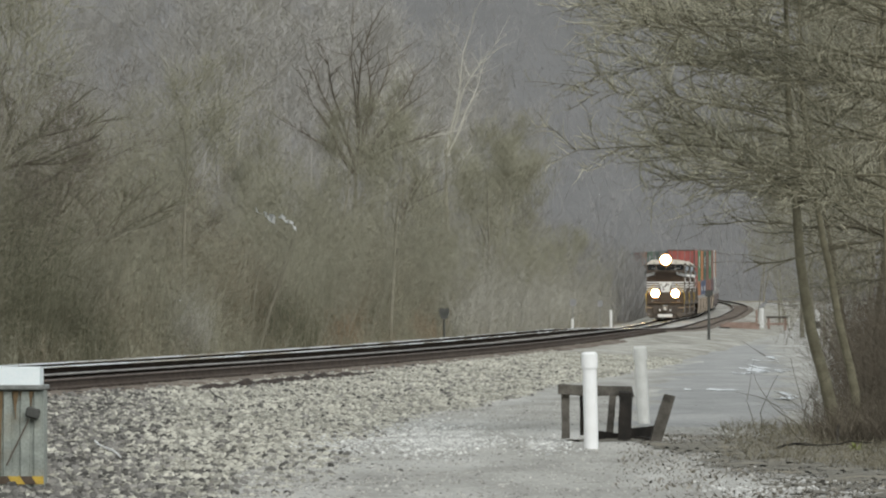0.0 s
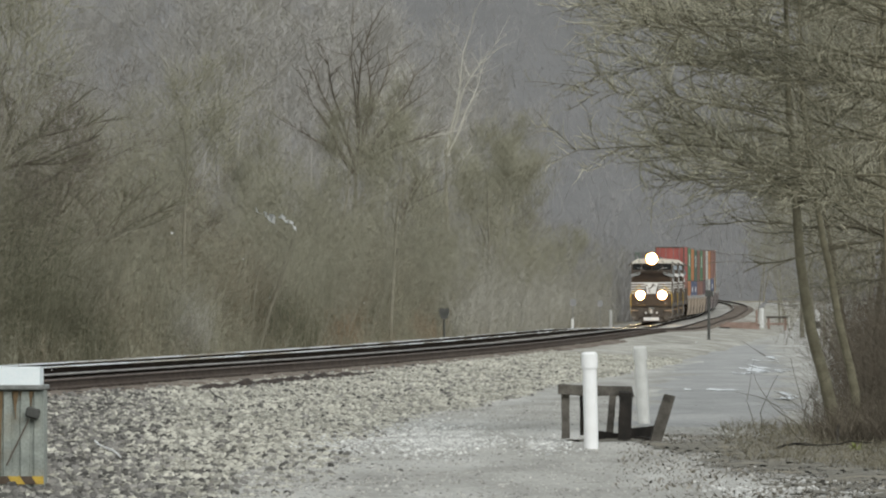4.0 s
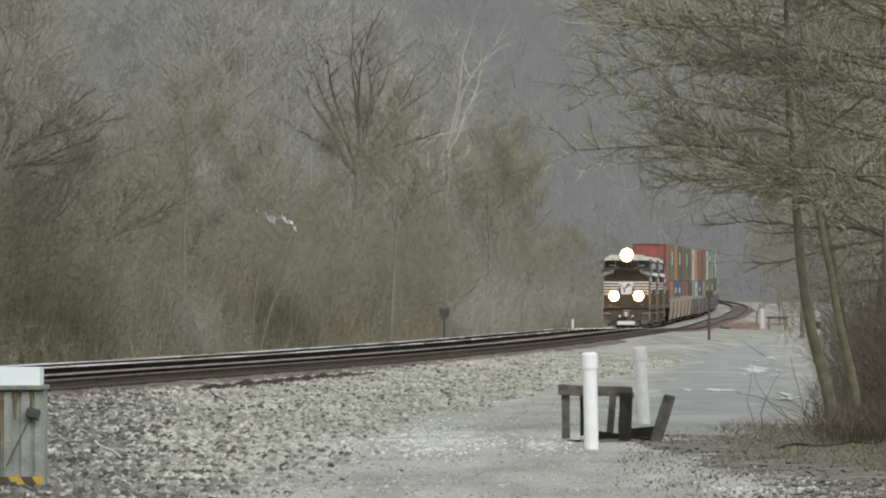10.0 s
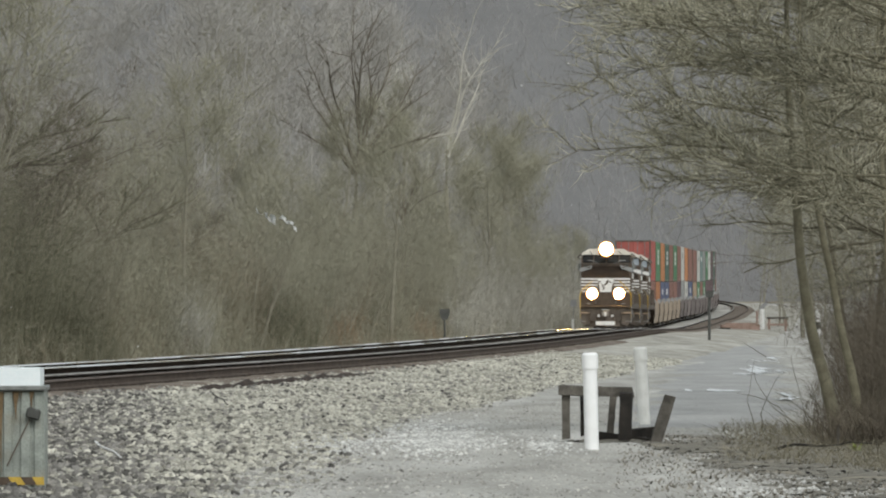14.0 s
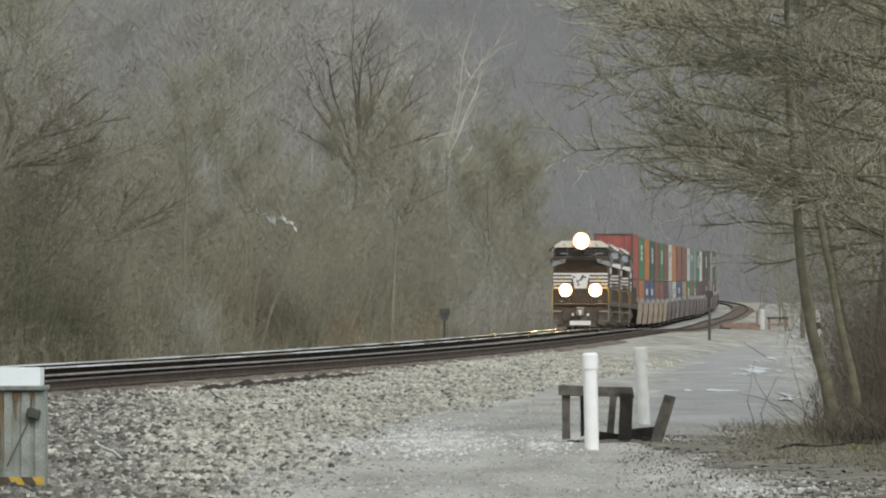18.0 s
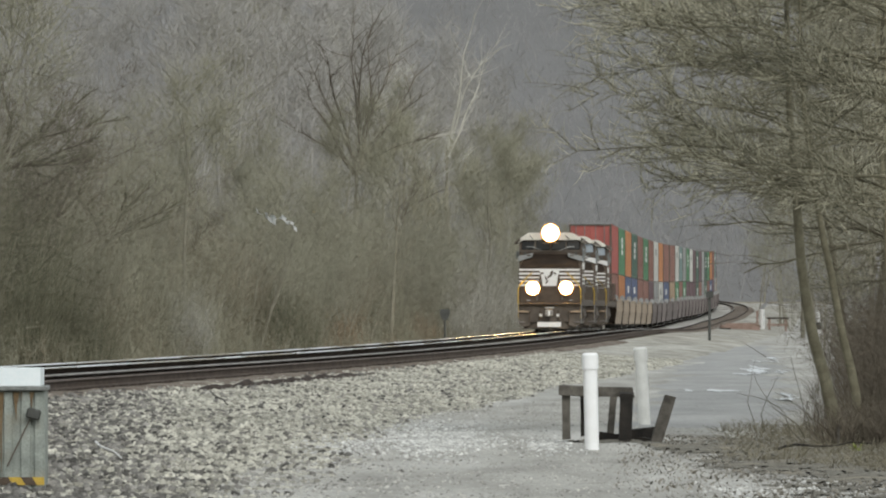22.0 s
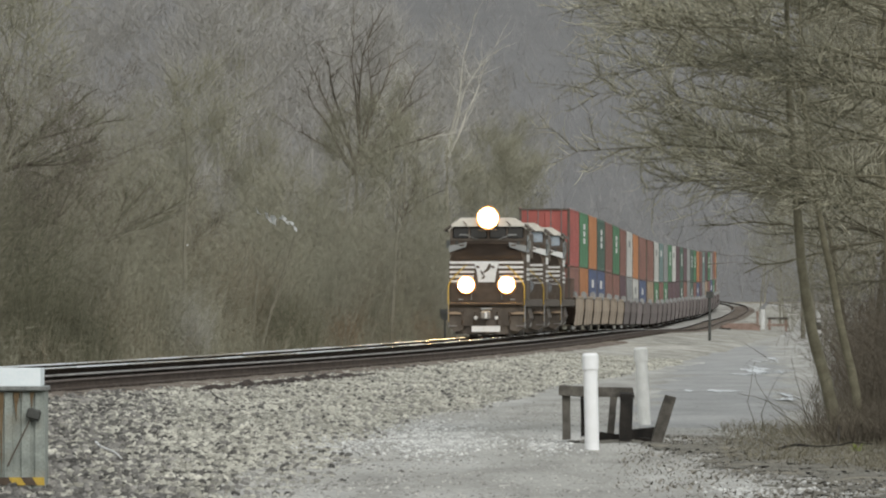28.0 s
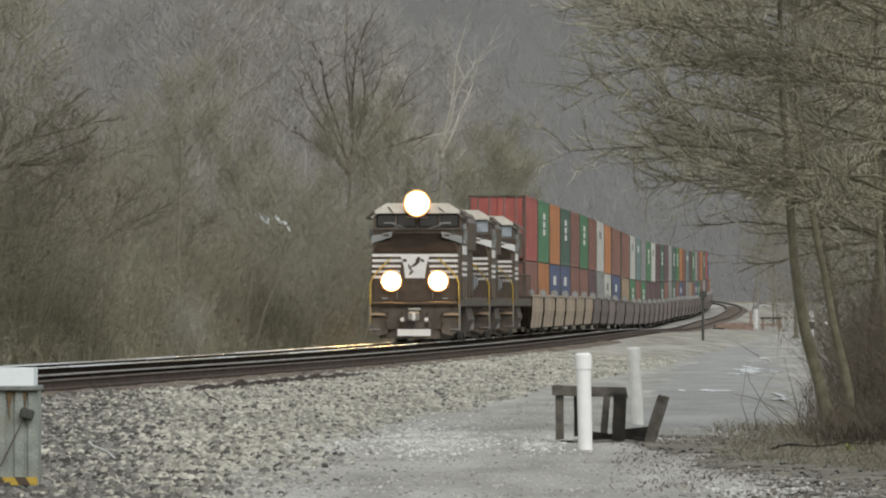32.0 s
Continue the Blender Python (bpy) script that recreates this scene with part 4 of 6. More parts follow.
def lettering(parent, tall, y0, step, n, size, material):
    """Unreadable vertical or horizontal company lettering, as plain bars on both sides."""
    for s in (-1, 1):
        bm = bmesh.new()
        for k in range(n):
            if tall:
                box(bm, s * 1.224 - 0.004, s * 1.224 + 0.004, y0 - size, y0 + size, 2.25 - step * (k + 1) + 0.08, 2.25 - step * k)
            else:
                box(bm, s * 1.224 - 0.004, s * 1.224 + 0.004, y0 + step * k, y0 + step * k + step * 0.7, 1.85, 1.85 + size)
        part("lettering", bm, material, parent, "white bars of company lettering")


LABELS = {"red": "red corrugated shipping container", "green": "bright green corrugated container with white lettering bars", "orange": "orange corrugated shipping container",
          "dark green": "dark green corrugated container with pale lettering bars", "brown": "rust-brown corrugated shipping container", "white": "off-white corrugated shipping container",
          "teal": "faded teal corrugated shipping container", "blue": "dark blue corrugated shipping container", "grey": "pale grey corrugated shipping container",
          "maroon": "dull maroon corrugated shipping container", "tan": "tan corrugated shipping container"}
TOP = ["red", "green", "orange", "dark green", "brown", "green", "brown", "white", "orange", "brown", "brown", "white", "teal", "grey", "green", "white", "maroon", "dark green",
       "maroon", "grey", "dark green", "green", "orange", "brown", "teal", "maroon", "green", "grey", "brown", "orange", "dark green", "red", "blue", "grey", "brown", "green"]
LOW = ["brown", "orange", "blue", "blue", "brown", "brown", "maroon", "grey", "white", "blue", "tan", "green", "brown", "green", "maroon", "maroon", "maroon", "dark green",
       "brown", "grey", "dark green", "brown", "blue", "maroon", "grey", "tan", "brown", "blue", "green", "brown", "grey", "maroon", "brown", "orange", "blue", "grey"]
used = {}


def take(key, make):
    """The first call makes a thing, the next ones copy it."""
    if key in used:
        return copy_thing(used[key], Matrix())
    used[key] = make()
    return used[key]


def painted(col, length):
    ob = container(col, LABELS[col], length)
    if col in ("green", "dark green"):
        lettering(ob, True, 0.8, 0.36, 3, 1.3, M_WHITE)
    elif col in ("blue", "teal", "white"):
        lettering(ob, False, -1.5, 0.55, 6, 0.42, M_WHITE if col != "white" else M_GREYMETAL)
    return ob


at_back = 58.0
for i in range(36):
    pitch, length = (19.4, 16.15) if i in (9, 10) else (13.3, 12.19)
    mid = at_back + pitch / 2
    at_back += pitch
    tan = i < 6
    well = take(("well", tan, pitch), lambda: well_car(M_WELL_TAN, "tan container well car carrying stacked boxes", pitch) if tan else well_car(M_WELL_GREY, "grimy grey-brown well car carrying stacked boxes", pitch))
    MOVING.append((well, mid, pitch * 0.4, 0.0))
    for row, z in ((LOW, 0.37), (TOP, 3.18)):
        if row[i]:
            MOVING.append((take((row[i], length), lambda: painted(row[i], length)), mid, pitch * 0.4, z))


def motions():
    for ob, mid, half, lift in MOVING:
        walk(ob, [(t, on_line(t, mid, half) @ pose(0, 0, lift)) for t in TIMES])
    ticks = [i / 15 for i in range(481)]
    for lo in (lead, second, third):
        for part_ob in lo.children_recursive:
            if part_ob.name.startswith("wheelset"):
                rest = part_ob.matrix_basis.copy()
                walk(part_ob, [(t, rest @ Matrix.Rotation(SPEED * t / 0.53, 4, "X")) for t in ticks])
    for ob, x, d, z, tm, fall, drift in FLAKES:
        land = tm + (z - 0.02) / fall            # it lies on the ground from then on

        def at(t):
            t = min(t, land)
            return Matrix.Translation((x + drift * (t - tm), d, max(z - fall * (t - tm), 0.02)))
        ts = sorted({0.0, 32.0} | ({land} if 0.2 < land < 31.8 else set()))
        walk(ob, [(t, at(t)) for t in ts])
        for curve in ob.animation_data.action.layers[0].strips[0].channelbag(ob.animation_data.action_slot).fcurves:
            for key in curve.keyframe_points:
                key.interpolation = "LINEAR"

# ---- bare trees and brush ----
def grow(seed, height, spread, lean=0.0, limbs=9, twigs=2200, up=0.6, stems=1, r0=0.16, start=0.25, reach=1.0, thick=1.0, tl=1.0, deep=2, limb=0.6, wild=0.6, thin=0.01, loose=0.0):
    """A bare tree: tapered trunk and limbs as one mesh, fine twigs as another; arrays of vertices and triangles."""
    rng = random.Random(seed)
    segs, tips = [], []

    def branch(p, d, length, r, depth):
        n = 5 if deep > 2 and depth < 3 else 3
        for i in range(n):
            w = Vector((rng.gauss(0, 1), rng.gauss(0, 1), rng.gauss(0, 0.6))) * (0.17 if depth < 2 else 0.26)
            d = (d + w + Vector((0, 0, up * 0.10 * depth))).normalized()
            q = p + d * (length / n)
            rr = r * (1 - 0.75 * (i + 1) / n)
            segs.append((p, q, r * (1 - 0.75 * i / n), rr, depth))
            tips.append((p, q, depth))
            if depth < deep and i >= (1 if depth else 0):
                for _ in range(2 if depth else 1):
                    side = Vector((rng.gauss(0, 1), rng.gauss(0, 1), rng.gauss(0, 0.5))).normalized()
                    nd = (d * 0.75 + side * 0.8 * spread + Vector((0, 0, up * 0.35))).normalized()
                    branch(q, nd, length * rng.uniform(0.42, 0.68), max(rr * 0.75, thin), depth + 1)
            p = q

    for s in range(stems):
        d = Vector((lean + rng.gauss(0, 0.10 * (stems > 1) * 2.0), rng.gauss(0, 0.05), 1)).normalized()
        p = Vector((rng.gauss(0, 0.25) if stems > 1 else 0, rng.gauss(0, 0.25) if stems > 1 else 0, -0.1))
        n = 10
        for i in range(n):
            d = (d + Vector((rng.gauss(0, 0.05), rng.gauss(0, 0.05), 0.02 + 0.14 * (abs(lean) > 0.15)))).normalized()
            q = p + d * (height / n)
            ra, rb = r0 * (1 - 0.85 * i / n), r0 * (1 - 0.85 * (i + 1) / n)
            segs.append((p, q, ra, rb, 0))
            if i / n >= start:
                for _ in range(max(1, limbs // n) if rng.random() < limbs / n else 0):
                    a = rng.uniform(0, 2 * math.pi)
                    nd = Vector((math.cos(a) * spread, math.sin(a) * spread, up + rng.uniform(-0.1, 0.3))).normalized()
                    branch(q, nd, reach * height * rng.uniform(0.28, 0.45) * (1.15 - 0.6 * i / n), rb * limb, 1)
            tips.append((p, q, 1 if i / n >= start else 9))
            p = q
    V, F = [], []
    for p, q, ra, rb, depth in segs:
        k = 7 if depth == 0 else 4 if depth == 1 else 3
        rot = (q - p).to_track_quat("Z", "Y").to_matrix()
        b = len(V)
        for c, r in ((p, ra), (q, rb)):
            for j in range(k):
                V.append(c + rot @ Vector((r * math.cos(6.2832 * j / k), r * math.sin(6.2832 * j / k), 0)))
        for j in range(k):
            F.append((b + j, b + (j + 1) % k, b + k + (j + 1) % k, b + k + j))
    good = [t for t in tips if t[2] < 9]
    weights = [1 if t[2] < 2 else 3 for t in good]
    TV, TF = [], []
    for p, q, depth in rng.choices(good, weights, k=twigs):
        s = p.lerp(q, rng.random()) + Vector((rng.gauss(0, 1), rng.gauss(0, 1), rng.gauss(0, 1))) * (loose * height / 11)
        d = ((q - p).normalized() * 0.7 + Vector((rng.gauss(0, wild), rng.gauss(0, wild), rng.gauss(0.25 * up, 0.45)))).normalized()
        ln = rng.uniform(0.25, 0.95) * tl * height / 11
        w = thick * rng.uniform(0.005, 0.011) * max(0.7, height / 11)
        side = d.cross(Vector((rng.gauss(0, 1), rng.gauss(0, 1), rng.gauss(0, 1)))).normalized() * w
        mid = s + d * ln * 0.5 + Vector((0, 0, ln * 0.06 * up))
        tip = mid + (d + Vector((rng.gauss(0, 0.3), rng.gauss(0, 0.3), 0.15 * up))).normalized() * ln * 0.5
        b = len(TV)
        TV += [s + side, s - side, mid + side * 0.7, mid - side * 0.7, tip]
        TF += [(b, b + 1, b + 3), (b, b + 3, b + 2), (b + 2, b + 3, b + 4)]
    return V, F, TV, TF


def tree(seed, m, label, bark, twig, group="bare trees of the wood", **kw):
    V, F, TV, TF = grow(seed, **kw)
    t = thing("bare_tree", m, label, "tree", group)
    part("trunk", mesh_of("trunk", V, F, bark, True), None, t)
    part("crown", bulk("crown", [tuple(v) for v in TV], TF, twig), None, t, "fine leafless twigs")
    return t


WOOD = [
    tree(11, pose(0, 0, 0), "bare olive-brown tree with upswept fine twigs", M_WOODBARK, M_TWIG, height=13, spread=0.75, limbs=16, twigs=2000, thick=1.4, tl=1.7, wild=0.8, loose=0.3, up=0.8),
    tree(12, pose(0, 0, 0), "bare many-stemmed grey-brown tree", M_WOODBARK, M_TWIG, height=11, spread=0.8, limbs=11, twigs=2000, thick=1.4, tl=1.7, wild=0.8, loose=0.3, up=0.7, stems=3, r0=0.10),
    tree(13, pose(0, 0, 0), "dark bare spreading tree", M_TWIGDARK, M_TWIGDARK, height=13, spread=1.0, limbs=30, twigs=700, up=0.6, r0=0.11, start=0.35, reach=1.0, stems=2),
    tree(14, pose(0, 0, 0), "slender bare sapling with olive twigs", M_WOODBARK, M_TWIG, height=9, spread=0.5, limbs=12, twigs=2000, thick=1.4, tl=1.6, wild=0.8, loose=0.25, up=0.95, stems=2, r0=0.06, start=0.1),
    tree(15, pose(0, 0, 0), "pale-barked bare sycamore rising above the wood", M_TWIGPALE, M_TWIGPALE, height=16, spread=0.8, limbs=18, twigs=1900, up=0.75, r0=0.07, start=0.3, reach=0.8, lean=0.12),
    tree(16, pose(0, 0, 0), "bare olive thicket tree with many stems", M_WOODBARK, M_TWIG, height=8, spread=0.7, limbs=10, twigs=2000, thick=1.35, tl=1.6, wild=0.8, loose=0.3, up=0.8, stems=5, r0=0.05, start=0.08),
    tree(17, pose(0, 0, 0), "dark brown bare tree with a dense twiggy crown", M_TWIGDARK, M_TWIGDARK, height=10, spread=1.1, limbs=22, twigs=2600, thick=1.3, tl=1.5, wild=0.7, loose=0.2, up=0.45, stems=2, r0=0.10, start=0.12),
    tree(18, pose(0, 0, 0), "bare tree of the hillside wood, coloured blue-grey as haze", M_HILLTWIG, M_HILLTWIG, height=12, spread=0.75, limbs=13, twigs=2000, thick=1.5, tl=1.7, wild=0.8, loose=0.3, up=0.8, stems=2, r0=0.09),
]
rng = random.Random(77)
placed = set()


def plant(kind, x, y, scale=1.0, sink=0.0, rz=None):
    m = Matrix.Translation((x, y, float(ground_z(x, y)) - 0.05 - sink)) @ pose(0, 0, 0, rng.uniform(-3, 3), rng.uniform(-3, 3), rng.uniform(0, 360) if rz is None else rz) @ Matrix.Scale(scale, 4)
    if kind in placed:
        return copy_thing(WOOD[kind], m)
    placed.add(kind)
    WOOD[kind].matrix_basis = m
    return WOOD[kind]


def seen(px, d):
    """Place at distance d in the direction px of the resting view."""
    return (px - 784) / FOCAL * d, d


# a belt of trees along the far side of the line, then the slope behind
for row, (near, gap, sc) in enumerate(((9.5, 4.6, 0.8), (14, 6.0, 1.0), (23, 10.5, 1.1), (38, 18.0, 1.2))):
    y = 128.0 + row * 3
    while y < 760 - row * 30:
        X, Yp = track_point(y, -near + rng.uniform(-2.0, 2.0))
        if abs(float(X) / float(Yp)) < 0.075:
            k = rng.choices([0, 1, 3, 5, 7], [1, 2, 2, 6, 0] if row < 2 else [1, 1, 1, 1, 9])[0]
            plant(k, float(X), float(Yp), sc * rng.uniform(0.75, 1.15))
        y += gap * rng.uniform(0.6, 1.4) * (1 + y / 500)


def stems(name, n, draw, zf, height, width, material, label, category, seed, lean=0.25, clump=0.0, side=0, reach=0.35):
    """Upright slivers in great number, each with side twigs: brush, grass, far woods."""
    g = np.random.default_rng(seed)
    X, Y = draw(g, n)
    n = len(X)
    h = g.uniform(*height, n)
    if clump:
        h = h * np.clip(0.75 + clump * smooth_noise(X, Y, 0.55, seed) + 0.5 * clump * smooth_noise(X, Y, 1.7, seed + 1), 0.25, 1.4)
    w = g.uniform(*width, n)
    a = g.uniform(0, np.pi, n)
    lx, ly = g.normal(0, lean, n) * h, g.normal(0, lean, n) * h
    Z = zf(X, Y) - 0.05
    bx, by = lx * 0.35 + g.normal(0, 0.06, n) * h, ly * 0.35 + g.normal(0, 0.06, n) * h
    cx, sx = np.cos(a) * w, np.sin(a) * w
    P = np.stack([np.stack([X - cx, Y - sx, Z], 1), np.stack([X + cx, Y + sx, Z], 1),
                  np.stack([X + bx - cx * 0.7, Y + by - sx * 0.7, Z + h * 0.55], 1), np.stack([X + bx + cx * 0.7, Y + by + sx * 0.7, Z + h * 0.55], 1),
                  np.stack([X + lx, Y + ly, Z + h], 1)], 1).reshape(-1, 3)
    F = (np.array([(0, 1, 3), (0, 3, 2), (2, 3, 4)])[None] + 5 * np.arange(n)[:, None, None]).reshape(-1, 3)
    if side:
        k = n * side
        i = np.repeat(np.arange(n), side)
        u = g.uniform(0.15, 0.95, k)
        lo, hi = np.minimum(u / 0.55, 1), np.clip((u - 0.55) / 0.45, 0, 1)
        S = np.stack([X[i] + bx[i] * lo + (lx - bx)[i] * hi, Y[i] + by[i] * lo + (ly - by)[i] * hi, Z[i] + h[i] * u], 1)
        D = np.stack([g.normal(0, 1, k), g.normal(0, 1, k), g.normal(0.35, 0.55, k)], 1)
        D = D / np.linalg.norm(D, axis=1)[:, None] * (h[i] * reach * g.uniform(0.3, 1.0, k))[:, None]
        W = np.stack([np.cos(a[i]), np.sin(a[i]), g.normal(0, 0.6, k)], 1) * (w[i] * 0.75)[:, None]
        F = np.concatenate([F, len(P) + np.arange(3 * k).reshape(-1, 3)])
        P = np.concatenate([P, np.stack([S + W, S - W, S + D], 1).reshape(-1, 3)])
    return tagged(new(name, bulk(name, P, F, material)), label, category, kind="stuff")


def belt(y0, y1, o0, o1, power=1.0):
    def draw(g, n):
        S = y0 + (y1 - y0) * g.random(n) ** power
        O = -(o0 + (o1 - o0) * g.random(n) ** 1.3)
        X, Y = track_point(S, O)
        keep = np.abs(X / Y) < 0.075
        return X[keep], Y[keep]
    return draw


stems("brush_belt", 26000, belt(125, 620, 6.5, 18, 1.5), ground_z, (0.4, 2.4), (0.004, 0.010), M_BRUSH, "dense leafless brush along the far side of the line", "brush", 21, 0.5, 0.3, 7, 0.45)
stems("tall_brush", 22000, belt(196, 440, 8.2, 14, 1.25), ground_z, (1.0, 6.6), (0.004, 0.010), M_BRUSH, "tall leafless thicket along the far side of the line", "brush", 25, 0.3, 0.35, 9)
stems("pale_far_thicket", 9000, belt(420, 690, 6.5, 14, 1.1), ground_z, (0.8, 6.0), (0.006, 0.016), M_BRUSHFAR, "grey-olive thicket further along the line, paled as haze", "brush", 27, 0.35, 0.4, 7)
# The same thicket, its stems darkened to stand for shade.
stems("dim_thicket", 15000, belt(128, 222, 7.5, 14), ground_z, (1.0, 7.5), (0.004, 0.010), M_BRUSHDARK, "thicket along the far side of the line, darkened as shade", "brush", 26, 0.3, 0.35, 9)
stems("hillside_saplings", 27000, belt(135, 800, 12, 90, 1.2), ground_z, (2, 9), (0.006, 0.016), M_HILLTWIG, "thin leafless saplings covering the slope, greyed as haze", "brush", 22, 0.15, 0.0, 7)


def far_draw(g, n):
    Y = 820 + 1500 * g.random(n) ** 1.6
    X = Y * g.uniform(-0.075, 0.075, n)
    off = X - line_x(Y)
    keep = (Y > 960) | (off < -15) | (off > 26)
    return X[keep], Y[keep]


# A cover sheet gives the distant slope its painted haze colour.
hx, hy = np.meshgrid(np.linspace(-0.078, 0.078, 220), np.arange(958, 1500, 3.0))
hx = hx * hy
hv = np.stack([hx.ravel(), hy.ravel(), (ground_z(hx, hy) + np.clip((hy - 958) / 20, -0.1, 1) * (1.3 + 0.12 * smooth_noise(hx, hy, 0.33, 91) + 0.08 * smooth_noise(hx, hy, 0.9, 92))).ravel()], 1)
hi = np.arange(len(hv)).reshape(hx.shape)
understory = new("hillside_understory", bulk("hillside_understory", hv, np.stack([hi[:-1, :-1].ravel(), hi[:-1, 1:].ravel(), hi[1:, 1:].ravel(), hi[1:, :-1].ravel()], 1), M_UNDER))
tagged(understory, "sheet of undergrowth on the distant hillside, coloured blue-grey as haze", "woods", kind="stuff")
stems("far_woods", 60000, far_draw, ground_z, (2.0, 6.5), (0.03, 0.06), M_FARWOOD, "leafless woods on the distant hillside, coloured grey-violet as haze", "woods", 23, 0.5, 0.0, 2, 0.5)


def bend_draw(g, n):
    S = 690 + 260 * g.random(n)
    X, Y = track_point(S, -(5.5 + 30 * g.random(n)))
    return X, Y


stems("woods_in_the_bend", 24000, bend_draw, ground_z, (1, 8), (0.02, 0.05), M_BENDWOOD, "leafless woods inside the far bend, greyed as haze", "woods", 24, 0.4)

# ---- things in the yard ----
def pvc_pipe(px, d, h, r, mat, label, lean):
    x, y = seen(px, d)
    p = thing("vent_pipe", Matrix.Translation((x, y, float(yard_z(x, y)))) @ pose(0, 0, 0, 0, lean, 0), label, "pipe", "white plastic pipes")
    bm = bmesh.new()
    tube(bm, (0, 0, -0.1), (0, 0, h - 0.12), r, n=28)
    part("pipe", bm, mat, p, smooth=False)
    bm = bmesh.new()
    tube(bm, (0, 0, h - 0.2), (0, 0, h - 0.03), r * 1.16, n=28)
    tube(bm, (0, 0, h - 0.03), (0, 0, h), r * 1.16, r * 0.85, n=28)
    part("cap", bm, mat, p, "rounded plastic cap")
    return p


pvc_pipe(1046.5, 91.0, 1.185, 0.087, M_PVC, "clean white plastic pipe with a cap standing in gravel", -1.2)
pvc_pipe(1140, 108, 1.14, 0.087, M_PVCOLD, "weathered off-white plastic pipe with a cap, leaning slightly", -3.4)


def timber(bm, p0, p1, w, d, seed):
    """A rough-sawn post between two points."""
    p0, p1 = Vector(p0), Vector(p1)
    g = random.Random(seed)
    q = (p1 - p0).to_track_quat("Z", "Y").to_matrix()
    rings = []
    for i in range(5):
        c = p0.lerp(p1, i / 4)
        rings.append([bm.verts.new(c + q @ Vector((sx * w / 2 * g.uniform(0.88, 1.1), sy * d / 2 * g.uniform(0.88, 1.1), g.uniform(-0.02, 0.02) if i in (0, 4) else 0))) for sx, sy in ((-1, -1), (1, -1), (1, 1), (-1, 1))])
    for a, b in zip(rings, rings[1:]):
        for j in range(4):
            bm.faces.new((a[j], a[(j + 1) % 4], b[(j + 1) % 4], b[j]))
    bm.faces.new(rings[0][::-1])
    bm.faces.new(rings[-1])
    return bm


x0, y0 = seen(1054, 96)
frame_thing = thing("broken_timber_frame", Matrix.Translation((x0, y0, float(yard_z(x0, y0)))), "broken weathered timber frame with a leaning dark post", "timber frame")
S = 96 / FOCAL


def fp(px, py, dy=0.0):
    return ((px - 1054) * S, dy, (779 - py) * S)


for name, a, b, w, mt, lab in (("post", fp(1001, 774), fp(1000, 680), 0.095, M_OLDWOOD, ""), ("post", fp(1032, 770, 0.3), fp(1031, 690, 0.3), 0.06, M_DARKWOOD, ""),
                               ("post", fp(1080, 772, 0.5), fp(1086, 700, 0.5), 0.08, M_OLDWOOD, ""), ("post", fp(1103, 798, -0.3), fp(1107, 692, -0.3), 0.15, M_DARKWOOD, "black rotten post"),
                               ("post", fp(1153, 800, -0.3), fp(1183, 699, -0.3), 0.13, M_OLDWOOD, "leaning split post")):
    part(name, timber(bmesh.new(), a, b, w * 1.1, w * 1.1, len(name) + int(w * 1000)), mt, frame_thing, lab)
part("crossbar", timber(bmesh.new(), fp(988, 688, -0.08), fp(1120, 692, -0.08), 0.125, 0.13, 4), M_OLDWOOD, frame_thing)
part("fallen_beam", timber(bmesh.new(), fp(1060, 772, 0.1), fp(1165, 786, 0.0), 0.17, 0.15, 5), M_DARKWOOD, frame_thing, "black fallen beam on the ground")
part("fallen_beam", timber(bmesh.new(), fp(1115, 768, 0.4), fp(1160, 764, 0.4), 0.13, 0.15, 6), M_DARKWOOD, frame_thing, "black fallen beam on the ground")

# steel cabinet at the edge of the view
SC = 70 / FOCAL
cx, cy = seen(-40, 70)
cab_thing = thing("signal_cabinet", Matrix.Translation((cx, cy, 0)), "rust-streaked pale green steel cabinet with a white lid", "cabinet")
gz = float(yard_z(cx, cy))


def cxz(px, py):
    return (px + 40) * SC, 1.75 - (py - 541) * SC


right = cxz(78, 0)[0]
top = cxz(0, 690)[1]
bm = bmesh.new()
box(bm, -right, right, 0, 0.6, gz - 0.1 if gz < -0.5 else -0.25, top, 0.01)
body = part("body", bm, M_CABINET, cab_thing)
bm = bmesh.new()
box(bm, -right - 0.02, right + 0.02, -0.09, 0.64, top, top + 0.045, 0.008)
part("lid_rim", bm, M_GREYMETAL, cab_thing, "grey folded lid rim")
bm = bmesh.new()
zl = cxz(0, 650)[1]
prism(bm, [(-right, top + 0.045), (cxz(71, 0)[0], top + 0.045), (cxz(71, 0)[0], zl), (-right, zl)], -0.08, 0.62)
part("lid", bm, M_LID, cab_thing, "white painted lid")
for pa, pb in ((6, 21), (36, 53), (60, 74)):
    bm = bmesh.new()
    box(bm, cxz(pa, 0)[0], cxz(pb, 0)[0], -0.025, 0.004, -0.2, top - 0.01, 0.006)
    part("rib", bm, M_CABINET, body)
for pa, w, h in ((-3, 9, 150), (22, 12, 52), (51, 9, 34), (36, 3, 20)):
    bm = bmesh.new()
    xa, xb = cxz(pa, 0)[0], cxz(pa + w, 0)[0]
    prism(bm, [(xa, top - 0.012), (xb, top - 0.012), (xa * 0.4 + xb * 0.6, top - h * SC * 0.5), (xa * 0.5 + xb * 0.5, top - h * SC)], -0.028, 0.003)
    part("rust_streak", bm, M_RUSTSTAIN, body, "brown rust streak")
bm = bmesh.new()
a = cxz(59, 731)
